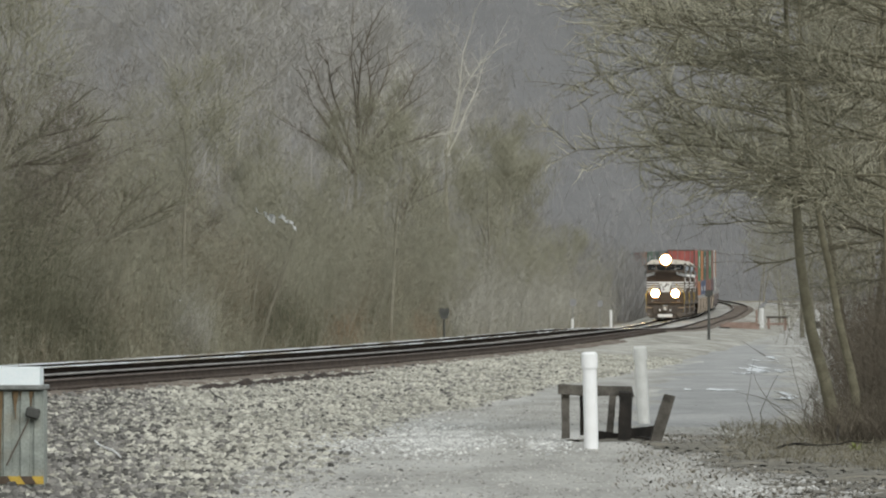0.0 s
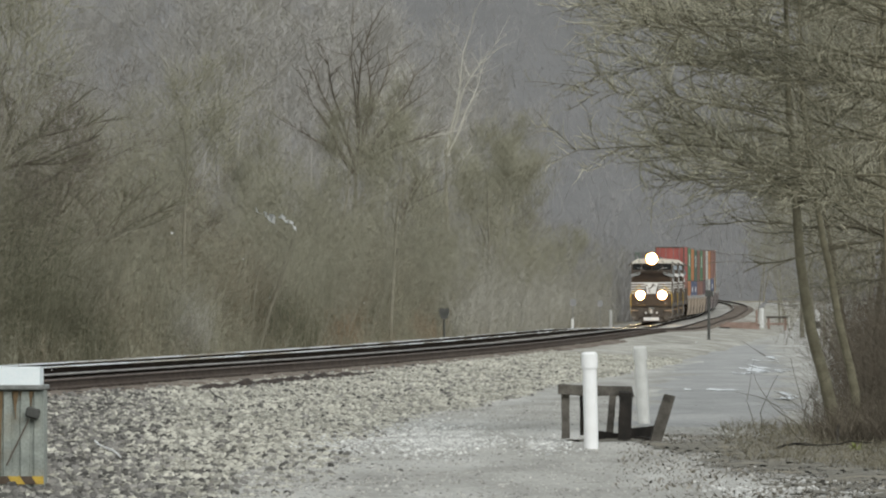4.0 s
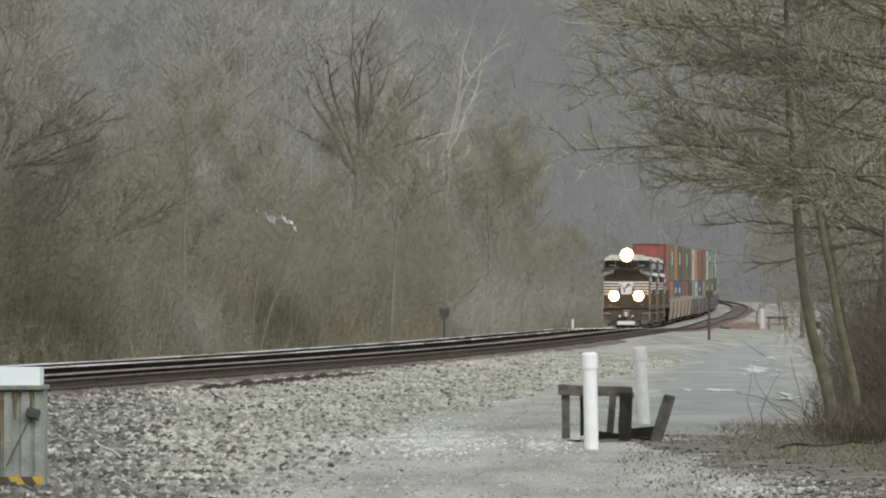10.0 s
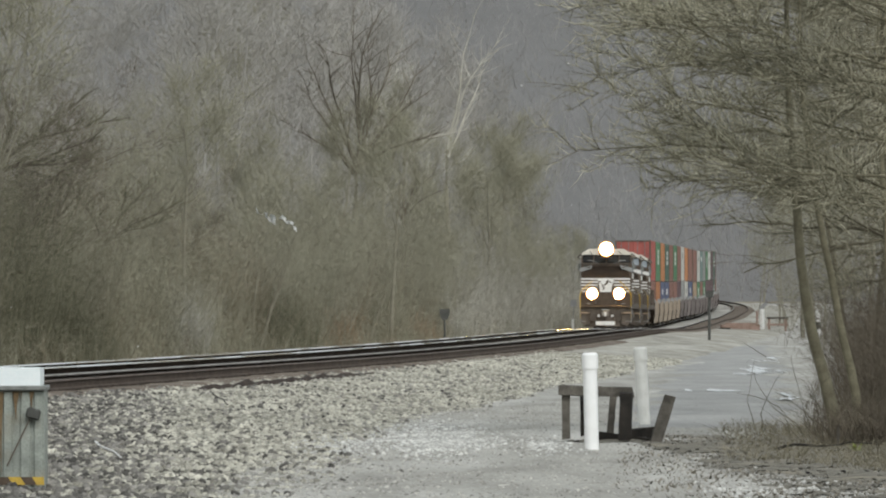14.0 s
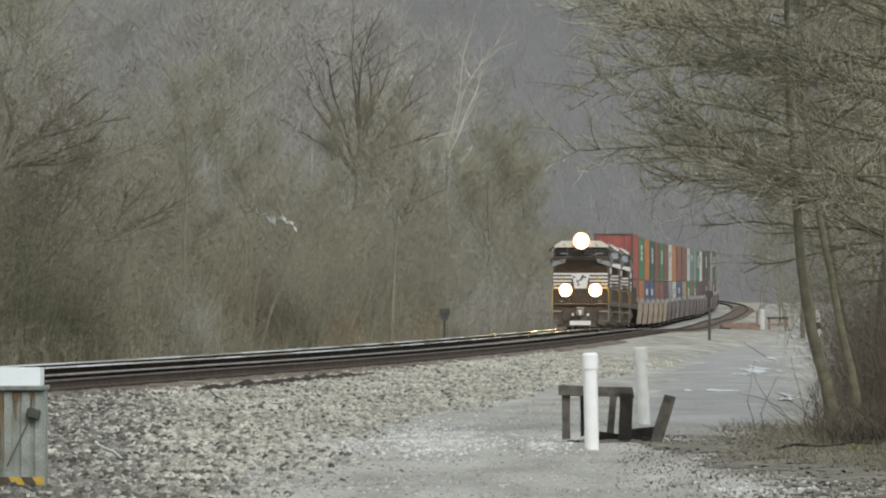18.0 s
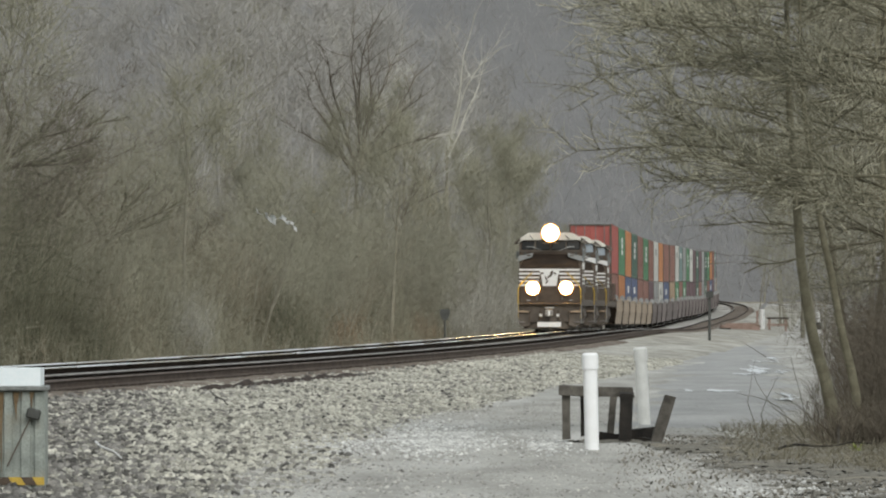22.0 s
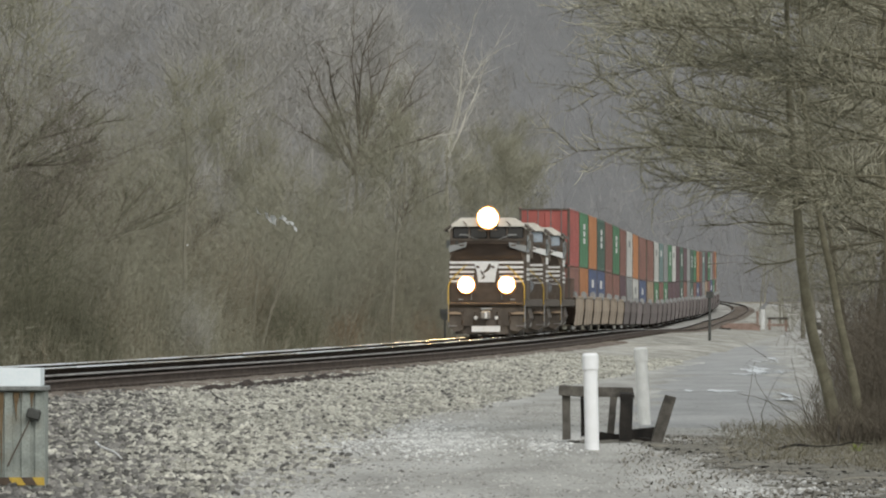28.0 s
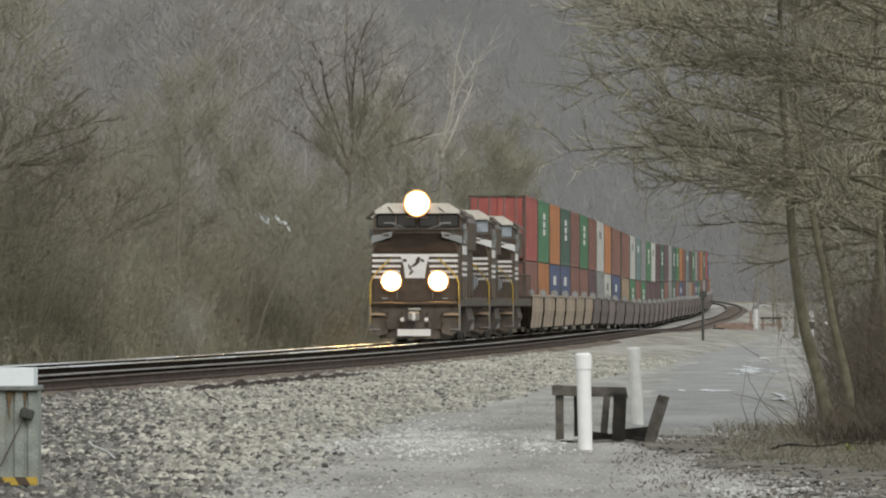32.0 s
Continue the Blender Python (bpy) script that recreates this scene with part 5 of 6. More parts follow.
box(bm, -0.065, 0.065, -0.12, -0.02, -0.05, 0.05, 0.015, Matrix.Translation((a[0], 0, a[1])) @ Matrix.Rotation(radians(14), 4, "Y"))
latch = part("padlock_hasp", bm, M_SIGNDARK, cab_thing, "dark grey hasp box")
bm = bmesh.new()
p, q = cxz(52, 742), cxz(12, 824)
tube(bm, (p[0], -0.06, p[1]), (q[0], -0.05, q[1]), 0.008, n=6)
part("hasp_rod", bm, M_DIRTYBLACK, latch)
for k, (pa, pb) in enumerate(((-6, 14), (14, 36), (36, 56), (56, 77), (-30, -6))):
    bm = bmesh.new()
    z0, z1 = cxz(0, 857)[1], cxz(0, 843)[1]
    sl = 9 * SC
    pts = [(cxz(pa, 0)[0] + sl, z0), (cxz(pb, 0)[0] + sl, z0), (cxz(pb, 0)[0], z1), (cxz(pa, 0)[0], z1)]
    pts = [(min(x, right), z) for x, z in pts]
    prism(bm, pts, -0.034, -0.027)
    part("hazard_stripe", bm, M_YELLOW if k in (1, 3) else M_BLACK, body, "yellow and black hazard tape")


# ---- markers and posts ----
def simple_post(px, d, py_top, w, mat, name, label, category, extra=None):
    """A round post on the ground whose top stands at the height py_top of the resting view."""
    x, y = seen(px, d)
    gz = float(ground_z(x, y))
    h = 1.75 - (py_top - 541) * d / FOCAL - gz
    t = thing(name, Matrix.Translation((x, y, gz)), label, category)
    bm = bmesh.new()
    tube(bm, (0, 0, -0.3), (0, 0, h), w / 2, n=10)
    part("post", bm, mat, t)
    if extra:
        extra(t, h)
    return t


def plate(w, h, mat, label, pts=None):
    def add(t, top):
        bm = bmesh.new()
        pr = pts or [(-w / 2, -h), (w / 2, -h), (w / 2, 0.0), (-w / 2, 0.0)]
        prism(bm, [(x, z + top) for x, z in pr], -0.14, -0.11)
        part("plate", bm, mat, t, label)
    return add


def band(z0, z1, r, mat, label):
    def add(t, top):
        bm = bmesh.new()
        tube(bm, (0, 0, top - z1), (0, 0, top - z0), r, n=12)
        part("band", bm, mat, t, label)
    return add


simple_post(786, 340, 547, 0.09, M_SIGNDARK, "trackside_sign", "dark sign on a post beside the line", "sign",
            plate(0, 0, M_SIGNDARK, "dark shield-shaped plate", [(-0.12, -0.46), (0.12, -0.46), (0.23, -0.2), (0.23, 0.03), (-0.23, 0.03), (-0.23, -0.2)]))
simple_post(1013, 490, 564, 0.17, M_WHITE, "marker_post", "short white marker post beside the line", "post")
simple_post(1081, 575, 549, 0.22, M_WHITE, "marker_post", "white marker post beside the line", "post")
simple_post(1014, 500, 530, 0.05, M_SIGNGREY, "small_sign", "small faded sign beside the line", "sign", plate(0.40, 0.45, M_SIGNGREY, "faded grey plate"))
simple_post(1062, 550, 532, 0.05, M_SIGNGREY, "small_sign", "small faded sign beside the line", "sign", plate(0.38, 0.45, M_SIGNGREY, "faded grey plate"))
simple_post(1254.5, 350, 514, 0.13, M_SIGNDARK, "steel_pole", "thin dark steel pole at the edge of the yard", "pole", plate(0.36, 0.30, M_SIGNDARK, "small dark plate"))
simple_post(1339, 548, 549, 0.16, M_REDBOX, "marker_post", "rust-red post beside the crossing box", "post")
simple_post(1348, 563, 546, 0.34, M_WHITE, "crossing_post", "white painted post with a pale fitting on top", "post", plate(0.5, 0.5, M_SIGNGREY, "pale fitting", [(-0.3, 0.05), (0.1, 0.0), (0.45, 0.45), (0.3, 0.6), (0.0, 0.35)]))
simple_post(1447, 470, 548, 0.30, M_WHITE, "crossing_post", "white and dark painted post by the trees", "post", band(0.75, 1.2, 0.16, M_SIGNDARK, "dark painted band"))

# ---- single trees that stand out in the wood ----
def beyond(px, off):
    """Distance at which the direction px is off metres from the line."""
    d = 150.0
    while d < 760 and (px - 784) / FOCAL * d - float(line_x(d)) > off:
        d += 1.0
    return d


for kind, px, off, sc in ((6, 20, -10, 0.75), (6, 75, -11, 0.85), (6, -30, -9.5, 0.8), (6, 290, -12, 0.75), (0, 800, -10, 0.9), (1, 835, -11, 1.0), (0, 860, -10, 1.0), (1, 890, -10.5, 0.95), (5, 780, -9, 1.0), (3, 930, -10, 1.1), (6, 700, -9.5, 0.55), (6, 560, -10, 0.6), (5, 590, -9.8, 0.85), (5, 625, -10.2, 0.9), (5, 660, -10, 0.85), (3, 575, -10.5, 0.8), (1, 645, -11.2, 0.8), (4, 745, -13.5, 1.05), (3, 720, -10, 0.9), (5, 540, -9.5, 0.9), (1, 505, -11, 0.9), (2, 905, -13, 0.6)):
    x, y = seen(px, beyond(px, off))
    plant(kind, x, y, sc)


for k in range(18):                       # grey-brown crowns of the slope behind
    px = 340 + 34 * k + rng.uniform(-15, 15)
    x, y = seen(px, beyond(px, -rng.uniform(15, 24)))
    plant(7, x, y, rng.uniform(1.0, 1.45))


def limb_run(g, p, d, length, n, wander, level):
    """Points of a sinuous limb that levels out, or turns upwards, as it goes."""
    pts = [p]
    for i in range(n):
        d = (d + Vector((g.gauss(0, wander), g.gauss(0, wander), g.gauss(0, wander)))).normalized()
        d.z += (level - d.z) * 0.22
        p = p + d.normalized() * (length / n)
        pts.append(p)
    return pts


def vase_tree(label, px, off, fork, runs, r, seed, bark, twig, twigs=7, wide=0.009):
    """A wood tree that forks at the height fork into bent stems: rows of (lean to the side, length, rise at the end)."""
    g = random.Random(seed)
    d = beyond(px, off)
    x, y = seen(px, d)
    gz = float(ground_z(x, y))
    t = thing("bare_tree", Matrix.Translation((x, y, gz - 0.05)), label, "tree", "single trees of the wood")
    h = 1.75 + (541 - fork) * d / FOCAL - gz
    bm = bmesh.new()
    bent(bm, [(0, 0, 0), (0.08, 0, h * 0.35), (-0.05, 0, h * 0.7), (0, 0, h)], (r * 1.5, r * 1.2, r * 1.05, r), 8)
    part("trunk", bm, M_WOODBARK, t)
    work, TV, TF = bmesh.new(), [], []
    for lean, length, rise in runs:
        run = limb_run(g, Vector((g.gauss(0, 0.08), g.gauss(0, 0.1), h - 0.1 + g.uniform(-0.5, 0.2))), Vector((lean, g.gauss(0, 0.3), 1)).normalized(), length, 9, 0.12, rise)
        bm = bmesh.new()
        bent(bm, run, [r * 0.55 * (1 - 0.86 * j / 9) for j in range(10)], 5)
        part("limb", bm, bark, t)
        for j in range(2, 10):
            for _ in range(2):
                dd = ((run[j] - run[j - 1]).normalized() * 0.9 + Vector((g.gauss(0, 0.5), g.gauss(0, 0.4), g.gauss(0.15, 0.35)))).normalized()
                sub = limb_run(g, run[j], dd, length * g.uniform(0.12, 0.34), 4, 0.14, 0.7)
                bent(work, sub, [r * 0.16, r * 0.13, r * 0.10, r * 0.07, r * 0.03], 3)
                for _ in range(twigs):
                    m_ = g.randrange(4)
                    s0 = sub[m_].lerp(sub[m_ + 1], g.random())
                    td = ((sub[m_ + 1] - sub[m_]).normalized() * 0.9 + Vector((g.gauss(0, 0.4), g.gauss(0, 0.4), g.gauss(0.1, 0.4)))).normalized()
                    ln = g.uniform(0.2, 0.8)
                    side = td.cross(Vector((g.gauss(0, 0.3), 1, g.gauss(0, 0.3)))).normalized() * wide * g.uniform(0.5, 1)
                    q = len(TV)
                    TV += [s0 + side, s0 - side, s0 + td * ln]
                    TF += [(q, q + 1, q + 2)]
    part("branchwork", work, bark, t, "forking bare branches")
    part("crown", bulk("crown", [tuple(v) for v in TV], TF, twig), None, t, "fine leafless twigs")
    return t


vase_tree("dark vase-shaped bare tree with many upright stems", 630, -12.5, 290, ((-0.08, 8.2, 1.0), (0.03, 8.4, 1.0), (0.14, 7.6, 1.0), (0.26, 7.0, 1.0), (-0.75, 6.8, 0.8), (-0.55, 7.6, 0.9), (-0.3, 7.8, 0.95), (-1.0, 4.8, 0.6), (0.7, 5.6, 0.7), (0.45, 6.8, 0.9), (1.2, 4.6, 0.35)), 0.18, 601, M_TWIGDARK, M_TWIGMID, 10)
vase_tree("dark bare tree half hidden in the wood", 712, -11.5, 372, ((0.9, 3.4, 0.35), (0.5, 3.2, 0.6), (-0.6, 2.8, 0.5), (1.4, 2.8, 0.2), (0.0, 3.0, 0.9)), 0.09, 602, M_TWIGDARK, M_TWIGMID)
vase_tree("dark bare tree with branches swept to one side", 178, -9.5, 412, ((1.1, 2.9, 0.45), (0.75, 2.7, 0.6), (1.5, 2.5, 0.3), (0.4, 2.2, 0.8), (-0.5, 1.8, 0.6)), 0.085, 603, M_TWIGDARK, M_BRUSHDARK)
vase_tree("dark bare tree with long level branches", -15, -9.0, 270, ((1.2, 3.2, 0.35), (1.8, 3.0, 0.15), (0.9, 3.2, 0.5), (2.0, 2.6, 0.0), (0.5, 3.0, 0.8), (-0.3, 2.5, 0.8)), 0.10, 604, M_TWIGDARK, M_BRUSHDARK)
vase_tree("dark bare tree leaning over the thicket", 905, -10.5, 480, ((0.8, 1.8, 0.15), (1.6, 1.8, 0.0), (-0.7, 1.6, 0.3), (0.1, 1.9, 0.8)), 0.06, 605, M_TWIGDARK, M_TWIGMID, 4)
vase_tree("pale-barked sycamore rising above the wood", 790, -12.5, 262, ((0.24, 8.8, 1.0), (0.36, 8.2, 1.0), (0.16, 7.0, 1.0)), 0.17, 606, M_TWIGPALE, M_TWIGPALE, 4)
vase_tree("low pale-twigged tree beside the sycamore", 715, -12.0, 262, ((0.9, 3.6, 0.3), (0.3, 3.2, 0.8), (-0.4, 2.8, 0.8), (1.4, 4.0, 0.2)), 0.08, 607, M_TWIGPALE, M_TWIGPALE, 4)


def snagged_sheet(px, py, d, w, seed):
    """A crumpled scrap for an unidentified white shape, placed to fit the view."""
    g = random.Random(seed)
    x, y = seen(px, d)
    k = d / FOCAL
    bm = bmesh.new()
    grid = [[bm.verts.new(((i / 7 - 0.5) * w * k + g.gauss(0, 0.02), g.gauss(0, 0.08), (-0.10 * i + 0.16 * j) * 0.5 + g.gauss(0, 0.03))) for i in range(8)] for j in range(3)]
    for j in range(2):
        for i in range(7):
            if g.random() < 0.85:
                bm.faces.new((grid[j][i], grid[j][i + 1], grid[j + 1][i + 1], grid[j + 1][i]))
    bmesh.ops.solidify(bm, geom=bm.faces[:], thickness=0.01)
    me = bpy.data.meshes.new("snagged_sheet")
    bm.to_mesh(me)
    bm.free()
    me.materials.append(M_SHEET)
    ob = new("snagged_sheet", me)
    ob.matrix_basis = Matrix.Translation((x, y, 1.75 + (541 - py) * k))
    return tagged(ob, "ragged pale scrap hung in the bare twigs", "debris")


snagged_sheet(470, 374, 214, 34, 3)
snagged_sheet(508, 385, 214.5, 30, 4)

# ---- trees and brush on the near side ----
NEAR = [
    tree(31, pose(0, 0, 0), "leaning bare tree with long low grey-olive branches", M_BARK, M_TWIGNEAR, "bare trees beside the yard", height=9.6, spread=1.25, lean=-0.20, limbs=26, twigs=8000, reach=0.95, thick=0.5, tl=0.5, deep=3, limb=0.36, thin=0.005, up=0.22, r0=0.088, start=0.2),
    tree(32, pose(0, 0, 0), "slim leaning bare tree with drooping branches", M_BARK, M_TWIGNEAR, "bare trees beside the yard", height=9.2, spread=1.25, lean=-0.19, limbs=26, twigs=8000, reach=0.95, thick=0.5, tl=0.5, deep=3, limb=0.36, thin=0.005, up=0.2, r0=0.068, start=0.22),
    tree(33, pose(0, 0, 0), "bare roadside tree with a wide low crown", M_BARK, M_TWIGNEAR, "bare trees beside the yard", height=10, spread=1.3, lean=-0.05, limbs=22, twigs=8000, reach=0.62, thick=0.5, tl=0.5, deep=3, limb=0.36, thin=0.005, up=0.25, r0=0.09, start=0.15)]


def long_limb(parent, pts, seed):
    """A long low limb with side branches, drawn through a few points of the tree's own space."""
    g = random.Random(seed)
    path = [Vector(p) for p in pts]
    fine = []
    for a_, b_ in zip(path, path[1:]):
        for k in range(4):
            fine.append(a_.lerp(b_, k / 4) + Vector((g.gauss(0, 0.02), g.gauss(0, 0.05), g.gauss(0, 0.025))))
    fine.append(path[-1])
    n = len(fine)
    bm = bmesh.new()
    bent(bm, fine, [0.034 - 0.026 * i / n for i in range(n)], 5)
    for i in range(3, n - 1):
        for _ in range(2):
            d = (fine[i + 1] - fine[i]).normalized()
            d = (d + Vector((g.gauss(0, 0.3), g.gauss(0, 0.6), g.gauss(0.1, 0.55)))).normalized()
            ln = g.uniform(0.3, 0.9)
            p, q = fine[i], fine[i] + d * ln * 0.5
            e = q + (d + Vector((g.gauss(0, 0.3), g.gauss(0, 0.3), g.gauss(0.1, 0.3)))).normalized() * ln * 0.5
            bent(bm, (p, q, e), (0.011, 0.007, 0.003), 3)
    part("limb", bm, M_BARK, parent, "long low olive-brown limb")


for k, pts in enumerate((((0.1, 0, 3.9), (-0.7, -0.2, 4.6), (-1.35, -0.3, 4.25), (-2.5, -0.5, 4.15), (-3.5, -0.6, 4.3)), ((0.0, 0, 2.9), (-0.85, 0.2, 3.1), (-1.4, 0.3, 3.1), (-2.5, 0.5, 3.2), (-3.4, 0.6, 3.15)),
                         ((0.1, 0, 2.6), (-0.4, -0.2, 2.9), (-1.5, -0.4, 2.7), (-2.7, -0.6, 2.35)), ((0.1, 0, 4.6), (-1.0, 0.1, 5.1), (-2.5, 0.2, 5.2), (-3.5, 0.3, 5.5)))):
    long_limb(NEAR[2], pts, 300 + k)


def near_tree(k, px, d, rz, scale=1.0, first=False):
    x, y = seen(px, d)
    m = Matrix.Translation((x, y, float(ground_z(x, y)) - 0.05)) @ pose(0, 0, 0, 0, 0, rz) @ Matrix.Scale(scale, 4)
    if first:
        NEAR[k].matrix_basis = m
        return NEAR[k]
    return copy_thing(NEAR[k], m)


def yard_tree(label, px, d, path, r0, seed, limbs, low, high, reach, left=0.75, twig=M_TWIGYARD):
    """A leaning trunk drawn through a few points, long level limbs, forking branches and a crown of short pale twigs."""
    g = random.Random(seed)
    x, y = seen(px, d)
    t = thing("bare_tree", Matrix.Translation((x, y, float(ground_z(x, y)) - 0.05)), label, "tree", "bare trees beside the yard")
    trunk = [Vector(p) for p in path]
    fine = []
    for a_, b_ in zip(trunk, trunk[1:]):
        fine += [a_.lerp(b_, k / 3) + Vector((g.gauss(0, 0.012), g.gauss(0, 0.012), 0)) for k in range(3)]
    fine.append(trunk[-1])
    top = fine[-1].z
    radius = [r0 * (1.35 if i == 0 else 1) * (1 - 0.86 * (p.z / top) ** 0.8 if p.z > 0 else 1) for i, p in enumerate(fine)]
    bm = bmesh.new()
    bent(bm, fine, radius, 10)
    part("trunk", bm, M_YARDBARK, t, smooth=True)
    branches, TV, TF = bmesh.new(), [], []
    for i in range(limbs):
        z = low + (high - low) * (i + g.random()) / limbs
        k = max(j for j, p in enumerate(fine) if p.z <= z) if z > fine[0].z else 0
        start = fine[k].lerp(fine[min(k + 1, len(fine) - 1)], g.random())
        way = -1 if g.random() < left else 1
        run = limb_run(g, start, Vector((way, g.gauss(0, 0.55), g.uniform(0.15, 0.75))).normalized(), reach * g.uniform(0.45, 1.0), 9, 0.13, g.uniform(-0.12, 0.22))
        rl = min(radius[k] * 0.6, g.uniform(0.014, 0.030))
        bm = bmesh.new()
        bent(bm, run, [rl * (1 - 0.85 * j / 9) for j in range(10)], 5)
        part("limb", bm, M_YARDBARK, t, "long level olive-brown limb")
        for j in range(1, 10):
            for _ in range(3 if j > 2 else 2):
                dd = (run[j] - run[j - 1]).normalized()
                dd = (dd * 0.8 + Vector((g.gauss(0, 0.35), g.gauss(0, 0.6), g.gauss(0.22, 0.5)))).normalized()
                sub = limb_run(g, run[j], dd, g.uniform(0.35, 1.15), 4, 0.2, g.uniform(-0.1, 0.5))
                bent(branches, sub, [0.0075, 0.006, 0.005, 0.004, 0.002], 3)
                for _ in range(11):
                    m_ = g.randrange(4)
                    s0 = sub[m_].lerp(sub[m_ + 1], g.random())
                    td = ((sub[m_ + 1] - sub[m_]).normalized() * 0.8 + Vector((g.gauss(0, 0.45), g.gauss(0, 0.5), g.gauss(0.18, 0.5)))).normalized()
                    ln, w = g.uniform(0.10, 0.42), g.uniform(0.0026, 0.0056)
                    side = td.cross(Vector((g.gauss(0, 0.3), 1, g.gauss(0, 0.3)))).normalized() * w
                    mid = s0 + td * ln * 0.5
                    tip = mid + (td + Vector((g.gauss(0, 0.3), g.gauss(0, 0.3), g.gauss(0.05, 0.3)))).normalized() * ln * 0.5
                    q = len(TV)
                    TV += [s0 + side, s0 - side, mid + side * 0.8, mid - side * 0.8, tip]
                    TF += [(q, q + 1, q + 3), (q, q + 3, q + 2), (q + 2, q + 3, q + 4)]
    part("branchwork", branches, M_YARDBARK, t, "forking bare branches")
    part("crown", bulk("crown", [tuple(v) for v in TV], TF, twig), None, t, "short olive twigs")
    return t


yard_tree("leaning grey-olive tree with long level branches", 1490, 100, ((0, 0, -0.1), (-0.16, 0, 0.5), (-0.42, 0, 1.5), (-0.58, 0, 2.8), (-0.72, 0, 4.4), (-0.78, 0, 6.0), (-0.80, 0, 8.2)), 0.098, 501, 30, 2.95, 7.4, 3.3)
yard_tree("slim leaning tree beside a thicker one", 1524, 103, ((0, 0, -0.1), (-0.10, 0, 0.6), (-0.32, 0, 1.7), (-0.62, 0, 3.2), (-0.82, 0, 4.6), (-0.86, 0, 6.2), (-0.9, 0, 8.0)), 0.072, 502, 28, 2.9, 7.2, 3.0)
yard_tree("bare tree with low spreading limbs at the edge of the wood", 1610, 97, ((0, 0, -0.1), (-0.05, 0, 1.5), (-0.1, 0, 3.2), (-0.12, 0, 5.2), (-0.1, 0, 8.0)), 0.10, 503, 30, 2.9, 7.2, 3.2, 0.9, M_TWIGDIM)
yard_tree("bare crooked tree among the roadside trees", 1572, 116, ((0, 0, -0.1), (0.05, 0, 1.5), (-0.05, 0, 3.2), (-0.2, 0, 5.2), (-0.1, 0, 8.5)), 0.075, 504, 28, 2.2, 8.0, 2.1, 0.5, M_TWIGDIM)
near_tree(2, 1600, 124, 0, 1.0, True)
near_tree(0, 1680, 134, 0, 1.0, True)
near_tree(1, 1640, 142, 0, 1.0, True)
for k, px, d, rz, sc in ((2, 1560, 132, 140, 1.05), (2, 1545, 165, 60, 1.0), (2, 1500, 182, 250, 0.9)):
    near_tree(k, px, d, rz, sc)
for k, px, d, sc in ((1, 1540, 190, 0.9), (0, 1580, 205, 0.9), (5, 1500, 215, 0.8), (1, 1480, 250, 0.9), (0, 1540, 270, 1.0), (5, 1450, 290, 0.8), (1, 1470, 330, 0.9), (0, 1420, 420, 1.0), (1, 1500, 400, 1.1),
                     (0, 1440, 520, 1.1), (5, 1400, 560, 0.9), (1, 1380, 640, 1.1), (0, 1420, 700, 1.2), (1, 1350, 780, 1.1)):
    x, y = seen(px, d)
    plant(k, x, y, sc)


def right_draw(g, n):
    Y = 92 + 420 * g.random(n) ** 2.2
    px = 1430 + 260 * g.random(n) ** 0.6
    X = (px - 784) / FOCAL * Y
    keep = X > 5.0 + 0.045 * (Y - 108)
    return X[keep], Y[keep]


stems("roadside_brush", 20000, right_draw, ground_z, (0.1, 0.75), (0.003, 0.007), M_TANGLE, "tangled leafless brush under the roadside trees", "brush", 41, 0.9)


def thicket_draw(g, n):
    Y = 104 + 150 * g.random(n) ** 1.6
    px = 1500 + 200 * g.random(n) ** 0.7
    return (px - 784) / FOCAL * Y, Y


stems("roadside_thicket", 9000, thicket_draw, ground_z, (0.5, 3.2), (0.002, 0.006), M_TANGLE, "thin leafless thicket among the roadside trees", "brush", 45, 0.6, 0.3, 6, 0.4)


def edge_draw(g, n):
    px = 1270 + 320 * g.random(n) ** 0.7
    Y = 84 + 26 * g.random(n) - (px - 1270) * 0.018
    return (px - 784) / FOCAL * Y, Y


stems("dead_grass", 9000, edge_draw, ground_z, (0.04, 0.22), (0.003, 0.008), M_DRYGRASS, "flattened dead grass and litter at the yard edge", "grass", 42, 0.9)


def tuft_draw(g, n):
    px = np.where(g.random(n) < 0.6, g.normal(845, 45, n), g.normal(720, 70, n))
    d = 290 + (px - 720) * 0.5 + g.normal(0, 8, n)
    X = (px - 784) / FOCAL * d
    keep = X - line_x(d) < -5.5
    return X[keep], d[keep]


stems("russet_brush", 4200, tuft_draw, ground_z, (0.15, 1.0), (0.01, 0.02), M_REDBRUSH, "low russet dead brush beyond the rails", "brush", 43, 0.5)


def clump_draw(px, off, wide, deep):
    """A patch of brush round one place on the far side of the line."""
    def draw(g, n):
        d = beyond(px, off)
        Y = d + g.normal(0, deep, n)
        X = (px - 784) / FOCAL * d + g.normal(0, wide, n)
        keep = X - line_x(Y) < -6.3
        return X[keep], Y[keep]
    return draw


